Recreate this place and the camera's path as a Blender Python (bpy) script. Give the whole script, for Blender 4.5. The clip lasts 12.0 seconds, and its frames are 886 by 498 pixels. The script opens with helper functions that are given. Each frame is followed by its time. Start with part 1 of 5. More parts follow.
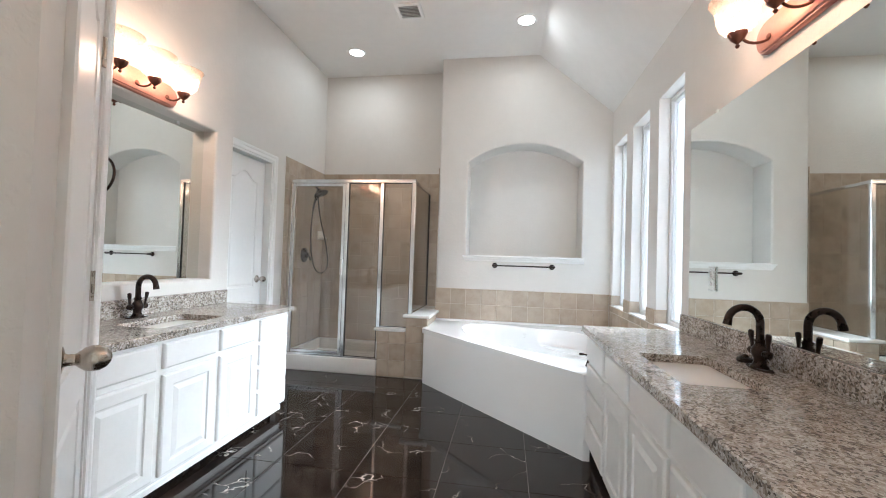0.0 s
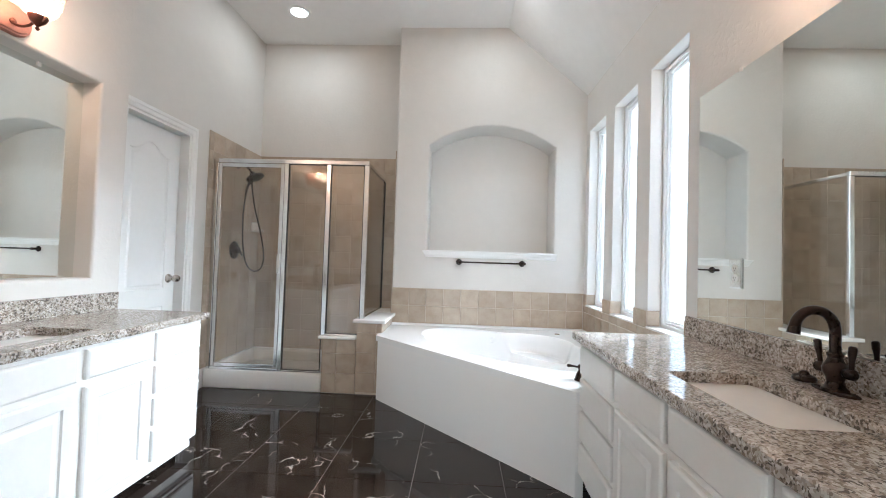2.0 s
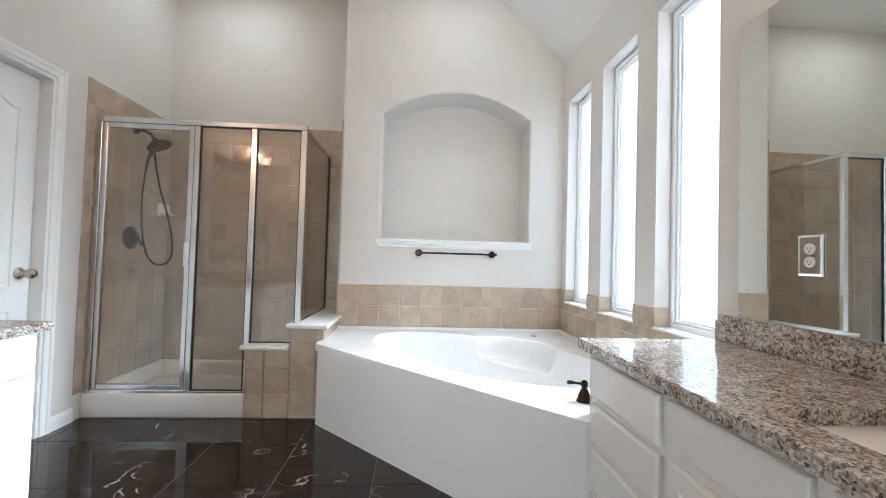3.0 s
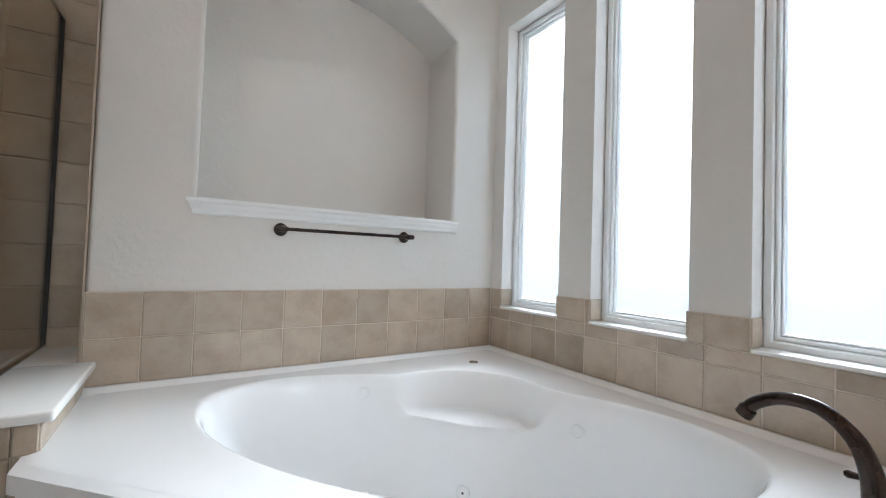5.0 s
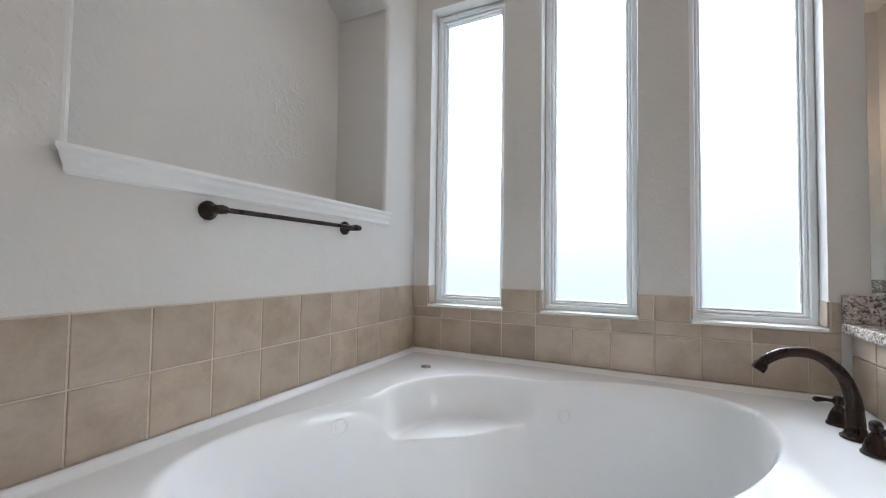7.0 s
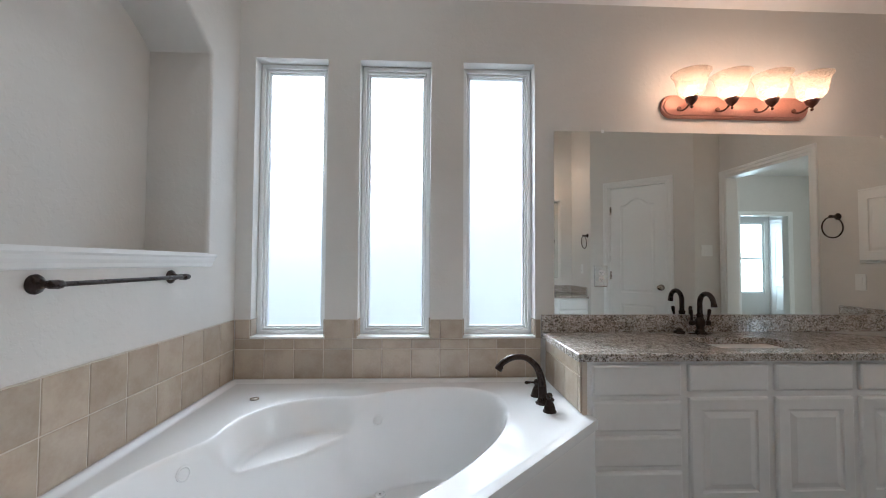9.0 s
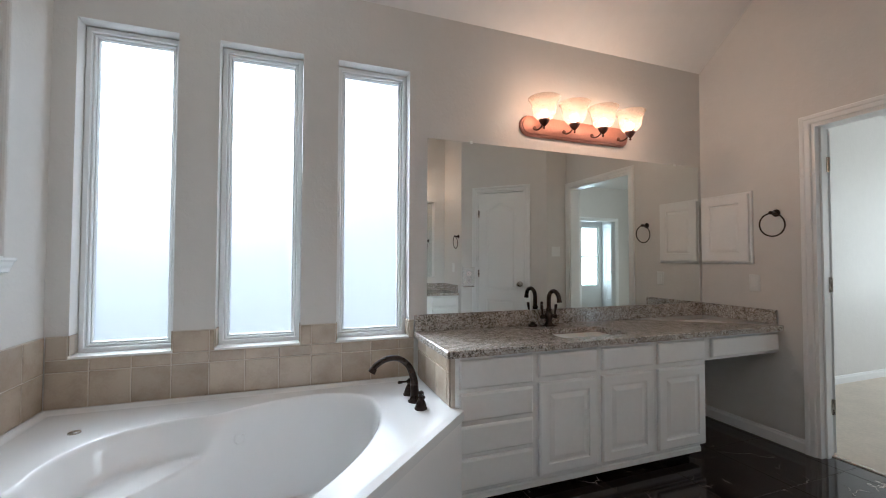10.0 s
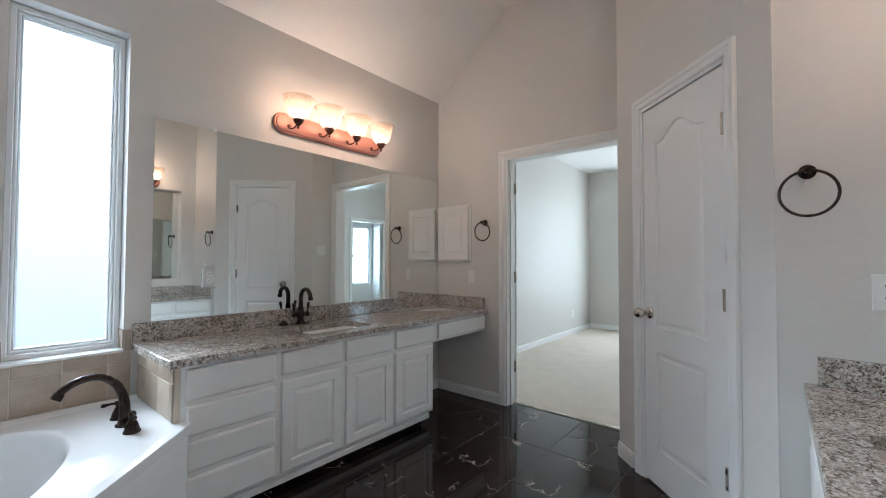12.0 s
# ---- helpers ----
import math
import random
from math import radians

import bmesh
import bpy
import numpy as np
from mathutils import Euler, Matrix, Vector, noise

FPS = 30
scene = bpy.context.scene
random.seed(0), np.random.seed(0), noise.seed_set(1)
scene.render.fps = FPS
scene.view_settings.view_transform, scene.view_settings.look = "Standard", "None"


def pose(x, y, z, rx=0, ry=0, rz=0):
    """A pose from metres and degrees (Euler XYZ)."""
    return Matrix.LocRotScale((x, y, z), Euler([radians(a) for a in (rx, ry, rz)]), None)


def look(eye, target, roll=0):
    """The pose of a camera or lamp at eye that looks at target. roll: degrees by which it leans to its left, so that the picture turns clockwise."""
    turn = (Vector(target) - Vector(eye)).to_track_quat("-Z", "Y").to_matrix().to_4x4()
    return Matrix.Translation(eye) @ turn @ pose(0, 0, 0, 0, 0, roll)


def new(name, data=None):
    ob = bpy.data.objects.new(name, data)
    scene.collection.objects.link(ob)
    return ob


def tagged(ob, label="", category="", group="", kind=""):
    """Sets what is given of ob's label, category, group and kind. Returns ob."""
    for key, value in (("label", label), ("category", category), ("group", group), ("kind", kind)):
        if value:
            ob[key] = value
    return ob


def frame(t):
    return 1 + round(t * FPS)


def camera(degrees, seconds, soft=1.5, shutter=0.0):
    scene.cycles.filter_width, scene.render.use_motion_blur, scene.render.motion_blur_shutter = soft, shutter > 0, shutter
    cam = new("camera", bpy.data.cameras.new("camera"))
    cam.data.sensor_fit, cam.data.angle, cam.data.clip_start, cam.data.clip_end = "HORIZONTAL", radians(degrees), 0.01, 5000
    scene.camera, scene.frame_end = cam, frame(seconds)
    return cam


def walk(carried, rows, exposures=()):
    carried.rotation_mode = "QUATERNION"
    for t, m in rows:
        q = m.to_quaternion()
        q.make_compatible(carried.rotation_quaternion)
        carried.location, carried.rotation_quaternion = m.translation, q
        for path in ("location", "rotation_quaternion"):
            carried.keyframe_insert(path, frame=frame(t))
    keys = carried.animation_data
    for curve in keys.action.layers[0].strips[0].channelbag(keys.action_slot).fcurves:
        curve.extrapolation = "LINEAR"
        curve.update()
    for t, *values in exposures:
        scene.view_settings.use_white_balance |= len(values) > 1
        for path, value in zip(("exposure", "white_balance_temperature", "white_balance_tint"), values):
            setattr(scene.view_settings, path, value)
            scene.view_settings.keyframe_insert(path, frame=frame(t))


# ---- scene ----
cam = camera(95.3, 12.0, soft=1.05)
PATH = [
    (0, (-0.024, 0.36, 1.147), (-0.339, 2.334, 1.198), 1.8),
    (0.5, (-0.075, 0.45, 1.171), (-0.381, 2.425, 1.23), 1.8),
    (1, (-0.124, 0.528, 1.205), (-0.388, 2.509, 1.261), 1.8),
    (1.5, (-0.133, 0.627, 1.179), (-0.314, 2.618, 1.234), 1.8),
    (2, (-0.133, 0.863, 1.107), (-0.223, 2.86, 1.165), 1.8),
    (2.5, (-0.138, 1.141, 1.069), (-0.116, 3.14, 1.127), 1.7),
    (3, (-0.173, 1.451, 1.049), (-0.039, 3.446, 1.103), 1.6),
    (3.2, (-0.199, 1.573, 1.049), (0.003, 3.562, 1.109), 1.6),
    (4.8, (-0.476, 2.69, 1.035), (0.517, 4.426, 1.078), 2.0),
    (5, (-0.477, 2.814, 0.992), (0.59, 4.505, 1.049), 1.9),
    (5.5, (-0.572, 3.103, 0.981), (0.723, 4.626, 1.043), 1.7),
    (6, (-0.72, 3.319, 0.981), (0.77, 4.651, 1.056), 1.4),
    (6.5, (-0.773, 3.479, 0.96), (0.89, 4.587, 1.036), 1.1),
    (8.3, (-1.216, 3.567, 0.979), (0.761, 3.869, 1.039), 0.2),
    (8.5, (-1.244, 3.564, 1.048), (0.744, 3.768, 1.106), 0.2),
    (9, (-1.284, 3.571, 1.164), (0.713, 3.486, 1.232), 0.3),
    (9.5, (-1.28, 3.585, 1.179), (0.678, 3.182, 1.24), 0.2),
    (10, (-1.304, 3.564, 1.195), (0.577, 2.887, 1.25), 0.2),
    (10.5, (-1.361, 3.503, 1.211), (0.422, 2.6, 1.265), 0.1),
    (11, (-1.427, 3.469, 1.196), (0.247, 2.376, 1.245), 0.2),
    (11.5, (-1.419, 3.498, 1.199), (0.125, 2.228, 1.246), 0.3),
    (12, (-1.48, 3.477, 1.194), (-0.201, 1.94, 1.248), 0.2),
]
EXPOSURES = [(0, 1.45, 5450, 2), (1.5, 1.45, 5450, 2), (3, 1.45, 5450, 2), (5, 0.88, 5500, 2), (6.5, 0.7, 5500, 3), (8.5, 0.66, 5450, 3), (10, 0.6, 5450, 3), (12, 0.82, 5150, 0)]
walk(cam, [(t, look(eye, target, roll)) for t, eye, target, roll in PATH], EXPOSURES)

# ---- light ----
world = bpy.data.worlds.new("sky")
scene.world = world
world.use_nodes = True
wn = world.node_tree.nodes
sky = wn.new("ShaderNodeTexSky")
sky.sky_type, sky.sun_disc, sky.sun_elevation, sky.sun_rotation = "NISHITA", False, radians(26.0), radians(73)
wn["Background"].inputs["Strength"].default_value = 0.15
world.node_tree.links.new(sky.outputs[0], wn["Background"].inputs["Color"])

BULB, CAN, BEDROOM = 1.05, 4.5, 45.0


def lamp(name, kind, m, power, colour, **more):
    data = bpy.data.lights.new(name, kind)
    data.energy, data.color = power, colour
    if "size" in more:
        data.shape, data.size, data.size_y = "RECTANGLE", more["size"], more["size_y"]
    if "radius" in more:
        data.shadow_soft_size = more["radius"]
    ob = new(name, data)
    ob.matrix_basis = m
    return ob


# hazy daylight: a wide soft sun low in the east-north-east
sun = lamp("sun", "SUN", look((28.2, 8.6, 14.4), (0, 0, 0)), 4.7, (1.0, 0.985, 0.96))
sun.data.angle = radians(36)

# ---- materials ----


def material(name, colour, rough=0.5, metal=0.0, vary=0.0, scale=6.0, bump=0.0, bump_scale=60.0, coat=0.0):
    """A surface with mottling at two scales and a fine relief."""
    mat = bpy.data.materials.new(name)
    mat.use_nodes = True
    nt = mat.node_tree
    b = nt.nodes["Principled BSDF"]
    b.inputs["Base Color"].default_value = (*colour, 1)
    b.inputs["Roughness"].default_value, b.inputs["Metallic"].default_value = rough, metal
    b.inputs["Coat Weight"].default_value = coat
    b.inputs["Coat Roughness"].default_value = 0.08
    tc = nt.nodes.new("ShaderNodeTexCoord")
    if vary:
        n1, n2 = nt.nodes.new("ShaderNodeTexNoise"), nt.nodes.new("ShaderNodeTexNoise")
        n1.inputs["Scale"].default_value, n2.inputs["Scale"].default_value = scale, scale * 9
        n1.inputs["Detail"].default_value = n2.inputs["Detail"].default_value = 4
        add = nt.nodes.new("ShaderNodeMath")
        add.operation = "ADD"
        ramp = nt.nodes.new("ShaderNodeMapRange")
        ramp.inputs["From Min"].default_value, ramp.inputs["From Max"].default_value = 0.6, 1.4
        ramp.inputs["To Min"].default_value, ramp.inputs["To Max"].default_value = 1 - vary, 1 + vary
        mul = nt.nodes.new("ShaderNodeVectorMath")
        mul.operation = "SCALE"
        mul.inputs[0].default_value = colour
        for n in (n1, n2):
            nt.links.new(tc.outputs["Object"], n.inputs["Vector"])
        nt.links.new(n1.outputs[0], add.inputs[0])
        nt.links.new(n2.outputs[0], add.inputs[1])
        nt.links.new(add.outputs[0], ramp.inputs[0])
        nt.links.new(ramp.outputs[0], mul.inputs["Scale"])
        nt.links.new(mul.outputs[0], b.inputs["Base Color"])
        rr = nt.nodes.new("ShaderNodeMapRange")
        rr.inputs["From Min"].default_value, rr.inputs["From Max"].default_value = 0.3, 0.7
        rr.inputs["To Min"].default_value, rr.inputs["To Max"].default_value = rough * 0.85, min(1, rough * 1.15)
        nt.links.new(n1.outputs[0], rr.inputs[0])
        nt.links.new(rr.outputs[0], b.inputs["Roughness"])
    if bump:
        n3, bp = nt.nodes.new("ShaderNodeTexNoise"), nt.nodes.new("ShaderNodeBump")
        n3.inputs["Scale"].default_value, n3.inputs["Detail"].default_value = bump_scale, 3
        bp.inputs["Strength"].default_value, bp.inputs["Distance"].default_value = bump, 0.004
        nt.links.new(tc.outputs["Object"], n3.inputs["Vector"])
        nt.links.new(n3.outputs[0], bp.inputs["Height"])
        nt.links.new(bp.outputs[0], b.inputs["Normal"])
    return mat


def emitter(name, colour, strength):
    mat = bpy.data.materials.new(name)
    mat.use_nodes = True
    b = mat.node_tree.nodes["Principled BSDF"]
    b.inputs["Base Color"].default_value = (*colour, 1)
    b.inputs["Emission Color"].default_value = (*colour, 1)
    b.inputs["Emission Strength"].default_value = strength
    return mat


def plaster(name, colour, depth):
    """Painted wall with a knocked-down texture: low flat blotches and a fine orange peel."""
    mat = material(name, colour, 0.55, vary=0.025, scale=1.5)
    nt = mat.node_tree
    b = nt.nodes["Principled BSDF"]
    tc = nt.nodes.new("ShaderNodeTexCoord")
    n1, n2, ramp, add, bp = (nt.nodes.new("ShaderNode" + k) for k in ("TexNoise", "TexNoise", "MapRange", "Math", "Bump"))
    n1.inputs["Scale"].default_value, n1.inputs["Detail"].default_value = 38, 3
    n2.inputs["Scale"].default_value, n2.inputs["Detail"].default_value = 170, 2
    ramp.interpolation_type = "SMOOTHSTEP"
    ramp.inputs["From Min"].default_value, ramp.inputs["From Max"].default_value = 0.50, 0.60
    add.operation = "MULTIPLY_ADD"
    add.inputs[1].default_value = 0.35
    bp.inputs["Strength"].default_value, bp.inputs["Distance"].default_value = depth, 0.002
    for n in (n1, n2):
        nt.links.new(tc.outputs["Object"], n.inputs["Vector"])
    nt.links.new(n1.outputs[0], ramp.inputs[0])
    nt.links.new(n2.outputs[0], add.inputs[0])
    nt.links.new(ramp.outputs[0], add.inputs[2])
    nt.links.new(add.outputs[0], bp.inputs["Height"])
    nt.links.new(bp.outputs[0], b.inputs["Normal"])
    return mat


WALL = plaster("greige wall paint", (0.685, 0.662, 0.63), 0.19)
CEIL = plaster("white ceiling paint", (0.84, 0.835, 0.82), 0.15)
TRIM = material("white semi-gloss trim paint", (0.845, 0.845, 0.835), 0.32, vary=0.02, scale=3, bump=0.05, bump_scale=30)
CABINET = material("white cabinet paint", (0.845, 0.84, 0.825), 0.34, vary=0.025, scale=4, bump=0.06, bump_scale=45)
ACRYLIC = material("white tub acrylic", (0.84, 0.84, 0.84), 0.11, vary=0.01, scale=2, coat=0.1)
PORCELAIN = material("white sink porcelain", (0.83, 0.79, 0.74), 0.07, vary=0.01, scale=3)
SOLID = material("white cultured marble", (0.82, 0.81, 0.79), 0.2, vary=0.02, scale=5)
BRONZE = material("oil-rubbed bronze", (0.045, 0.033, 0.028), 0.28, 0.9, vary=0.25, scale=14)
COPPER = material("brushed copper-bronze plate", (0.43, 0.205, 0.16), 0.38, 0.6, vary=0.12, scale=10)
DARKCOPPER = material("dark bronze lamp metal", (0.13, 0.055, 0.04), 0.34, 0.8, vary=0.2, scale=14)
NICKEL = material("satin nickel", (0.52, 0.48, 0.43), 0.26, 1.0, vary=0.08, scale=14)
CHROME = material("polished aluminium frame", (0.78, 0.79, 0.80), 0.16, 1.0, vary=0.04, scale=10)
GASKET = material("black gasket", (0.02, 0.02, 0.02), 0.5, vary=0.1)
PLASTIC = material("white plastic plate", (0.82, 0.82, 0.80), 0.3, vary=0.01)
SLOT = material("dark slot", (0.03, 0.03, 0.03), 0.6, vary=0.1)
GROUT = material("pale tile grout", (0.57, 0.50, 0.42), 0.85, vary=0.08, scale=9, bump=0.2, bump_scale=120)
FLOORGROUT = material("grey floor grout", (0.22, 0.20, 0.185), 0.7, vary=0.12, scale=9)
CARPET = material("cream carpet", (0.66, 0.59, 0.50), 0.95, vary=0.10, scale=5, bump=0.9, bump_scale=260)
MIRROR = material("mirror silver", (0.84, 0.87, 0.85), 0.01, 1.0)
# darker copy of GROUT: the dimming behind the shower glass, put into the colour
SHOWERGROUT = material("darkened shower grout", (0.46, 0.385, 0.305), 0.85, vary=0.08, scale=9, bump=0.2, bump_scale=120)
# near-black colour carries the darkness of the gap under the vanities
KICK = material("near-black toe kick gap", (0.012, 0.011, 0.010), 0.25, vary=0.2, scale=8)
VINYL = material("white vinyl window frame", (0.84, 0.85, 0.85), 0.4, vary=0.02, scale=4)


def tile_mat():
    mat = material("beige glazed wall tile", (0.5, 0.4, 0.3), 0.22, vary=0.0, bump=0.12, bump_scale=14)
    nt = mat.node_tree
    b = nt.nodes["Principled BSDF"]
    tc, info = nt.nodes.new("ShaderNodeTexCoord"), nt.nodes.new("ShaderNodeObjectInfo")
    shift, noise1, noise2 = nt.nodes.new("ShaderNodeVectorMath"), nt.nodes.new("ShaderNodeTexNoise"), nt.nodes.new("ShaderNodeTexNoise")
    shift.operation = "MULTIPLY_ADD"
    shift.inputs[1].default_value = (37, 53, 71)
    nt.links.new(info.outputs["Random"], shift.inputs[0])
    nt.links.new(tc.outputs["Object"], shift.inputs[2])
    noise1.inputs["Scale"].default_value, noise1.inputs["Detail"].default_value = 9, 5
    noise2.inputs["Scale"].default_value, noise2.inputs["Detail"].default_value = 90, 3
    ramp = nt.nodes.new("ShaderNodeValToRGB")
    ramp.color_ramp.elements[0].position, ramp.color_ramp.elements[1].position = 0.3, 0.72
    ramp.color_ramp.elements[0].color = (0.355, 0.280, 0.208, 1)
    ramp.color_ramp.elements[1].color = (0.475, 0.396, 0.312, 1)
    hsv, rnd = nt.nodes.new("ShaderNodeHueSaturation"), nt.nodes.new("ShaderNodeMapRange")
    rnd.inputs["To Min"].default_value, rnd.inputs["To Max"].default_value = 0.9, 1.1
    mixn = nt.nodes.new("ShaderNodeMath")
    mixn.operation = "MULTIPLY_ADD"
    mixn.inputs[1].default_value = 0.25
    for n in (noise1, noise2):
        nt.links.new(shift.outputs[0], n.inputs["Vector"])
    nt.links.new(noise2.outputs[0], mixn.inputs[0])
    nt.links.new(noise1.outputs[0], mixn.inputs[2])
    nt.links.new(mixn.outputs[0], ramp.inputs[0])
    nt.links.new(ramp.outputs[0], hsv.inputs["Color"])
    nt.links.new(info.outputs["Random"], rnd.inputs[0])
    nt.links.new(rnd.outputs[0], hsv.inputs["Value"])
    nt.links.new(hsv.outputs[0], b.inputs["Base Color"])
    return mat


def marble_mat():
    """Polished black marble: brown clouding and broken white veins, another cut on every tile."""
    mat = material("polished black marble", (0.012, 0.01, 0.009), 0.06)
    nt = mat.node_tree
    b = nt.nodes["Principled BSDF"]
    b.inputs["IOR"].default_value = 1.42
    N = lambda k: nt.nodes.new("ShaderNode" + k)
    tc, info, shift = N("TexCoord"), N("ObjectInfo"), N("VectorMath")
    shift.operation = "MULTIPLY_ADD"
    shift.inputs[1].default_value = (31, 47, 13)
    nt.links.new(info.outputs["Random"], shift.inputs[0])
    nt.links.new(tc.outputs["Object"], shift.inputs[2])
    warp, warped = N("TexNoise"), N("VectorMath")
    warp.inputs["Scale"].default_value, warp.inputs["Detail"].default_value = 5, 4
    warped.operation = "MULTIPLY_ADD"
    warped.inputs[1].default_value = (0.35, 0.35, 0.35)
    nt.links.new(shift.outputs[0], warp.inputs["Vector"])
    nt.links.new(warp.outputs[1], warped.inputs[0])
    nt.links.new(shift.outputs[0], warped.inputs[2])
    vor, thin, mask, cut, both = N("TexVoronoi"), N("MapRange"), N("TexNoise"), N("MapRange"), N("Math")
    vor.feature = "DISTANCE_TO_EDGE"
    vor.inputs["Scale"].default_value = 3.4
    thin.inputs["From Min"].default_value, thin.inputs["From Max"].default_value = 0.0, 0.014
    thin.inputs["To Min"].default_value, thin.inputs["To Max"].default_value = 1, 0
    mask.inputs["Scale"].default_value, mask.inputs["Detail"].default_value = 4.2, 4
    cut.inputs["From Min"].default_value, cut.inputs["From Max"].default_value = 0.52, 0.62
    both.operation = "MULTIPLY"
    nt.links.new(warped.outputs[0], vor.inputs["Vector"])
    nt.links.new(vor.outputs["Distance"], thin.inputs[0])
    nt.links.new(shift.outputs[0], mask.inputs["Vector"])
    nt.links.new(mask.outputs[0], cut.inputs[0])
    nt.links.new(thin.outputs[0], both.inputs[0])
    nt.links.new(cut.outputs[0], both.inputs[1])
    cloud, cr, mix = N("TexNoise"), N("ValToRGB"), N("Mix")
    cloud.inputs["Scale"].default_value, cloud.inputs["Detail"].default_value = 7, 6
    cr.color_ramp.elements[0].position, cr.color_ramp.elements[1].position = 0.35, 0.75
    cr.color_ramp.elements[0].color, cr.color_ramp.elements[1].color = (0.010, 0.007, 0.006, 1), (0.040, 0.027, 0.021, 1)
    mix.data_type = "RGBA"
    mix.inputs[7].default_value = (0.55, 0.51, 0.46, 1)
    nt.links.new(shift.outputs[0], cloud.inputs["Vector"])
    nt.links.new(cloud.outputs[0], cr.inputs[0])
    nt.links.new(both.outputs[0], mix.inputs[0])
    nt.links.new(cr.outputs[0], mix.inputs[6])
    nt.links.new(mix.outputs[2], b.inputs["Base Color"])
    return mat


def granite_mat():
    mat = material("polished grey granite", (0.4, 0.38, 0.36), 0.09)
    nt = mat.node_tree
    b = nt.nodes["Principled BSDF"]
    N = lambda k: nt.nodes.new("ShaderNode" + k)
    tc, warp, warped = N("TexCoord"), N("TexNoise"), N("VectorMath")
    warp.inputs["Scale"].default_value, warp.inputs["Detail"].default_value = 40, 3
    warped.operation = "MULTIPLY_ADD"
    warped.inputs[1].default_value = (0.02, 0.02, 0.02)
    nt.links.new(tc.outputs["Object"], warp.inputs["Vector"])
    nt.links.new(warp.outputs[1], warped.inputs[0])
    nt.links.new(tc.outputs["Object"], warped.inputs[2])
    vor, sep, ramp = N("TexVoronoi"), N("SeparateColor"), N("ValToRGB")
    vor.inputs["Scale"].default_value = 175
    ramp.color_ramp.interpolation = "CONSTANT"
    cols = ((0.0, (0.12, 0.105, 0.092)), (0.14, (0.26, 0.215, 0.175)), (0.32, (0.39, 0.348, 0.305)), (0.58, (0.51, 0.475, 0.44)), (0.85, (0.66, 0.63, 0.60)))
    e = ramp.color_ramp.elements
    e[0].color, e[1].position, e[1].color = (*cols[0][1], 1), cols[1][0], (*cols[1][1], 1)
    for p, c in cols[2:]:
        e.new(p).color = (*c, 1)
    nt.links.new(warped.outputs[0], vor.inputs["Vector"])
    nt.links.new(vor.outputs["Color"], sep.inputs[0])
    n2, add = N("TexNoise"), N("Math")
    n2.inputs["Scale"].default_value, n2.inputs["Detail"].default_value = 24, 4
    add.operation = "MULTIPLY_ADD"
    sub = N("Math")
    sub.operation = "SUBTRACT"
    sub.inputs[1].default_value = 0.5
    add.inputs[1].default_value = 1.1
    nt.links.new(tc.outputs["Object"], n2.inputs["Vector"])
    nt.links.new(n2.outputs[0], sub.inputs[0])
    nt.links.new(sub.outputs[0], add.inputs[0])
    nt.links.new(sep.outputs[0], add.inputs[2])
    nt.links.new(add.outputs[0], ramp.inputs[0])
    nt.links.new(ramp.outputs[0], b.inputs["Base Color"])
    return mat


def pane_mat():
    """Frosted glass: part scatters all ways, part blurs what stands outside."""
    mat = bpy.data.materials.new("frosted glass")
    mat.use_nodes = True
    nt = mat.node_tree
    b = nt.nodes["Principled BSDF"]
    b.inputs["Base Color"].default_value = (0.975, 0.975, 1.0, 1)
    b.inputs["Roughness"].default_value = 0.28
    b.inputs["Transmission Weight"].default_value = 1.0
    tr, mix, out = nt.nodes.new("ShaderNodeBsdfTranslucent"), nt.nodes.new("ShaderNodeMixShader"), nt.nodes["Material Output"]
    tr.inputs["Color"].default_value = (0.93, 0.95, 0.97, 1)
    mix.inputs[0].default_value = 0.17
    nt.links.new(b.outputs[0], mix.inputs[1])
    nt.links.new(tr.outputs[0], mix.inputs[2])
    nt.links.new(mix.outputs[0], out.inputs["Surface"])
    return mat


def clear_glass(name, colour):
    mat = bpy.data.materials.new(name)
    mat.use_nodes = True
    nt = mat.node_tree
    tr, gl, mix, lw, out = (nt.nodes.new("ShaderNode" + k) for k in ("BsdfTransparent", "BsdfGlossy", "MixShader", "LayerWeight", "OutputMaterial"))
    nt.nodes.remove(nt.nodes["Principled BSDF"])
    nt.nodes.remove(nt.nodes["Material Output"])
    tr.inputs[0].default_value = (*colour, 1)
    gl.inputs["Roughness"].default_value = 0.02
    pw, fr = nt.nodes.new("ShaderNodeMath"), nt.nodes.new("ShaderNodeMath")
    pw.operation, fr.operation = "POWER", "MULTIPLY_ADD"
    pw.inputs[1].default_value, fr.inputs[1].default_value, fr.inputs[2].default_value = 4.0, 0.8, 0.08
    nt.links.new(lw.outputs["Facing"], pw.inputs[0])
    nt.links.new(pw.outputs[0], fr.inputs[0])
    nt.links.new(fr.outputs[0], mix.inputs[0])
    nt.links.new(tr.outputs[0], mix.inputs[1])
    nt.links.new(gl.outputs[0], mix.inputs[2])
    nt.links.new(mix.outputs[0], out.inputs["Surface"])
    return mat


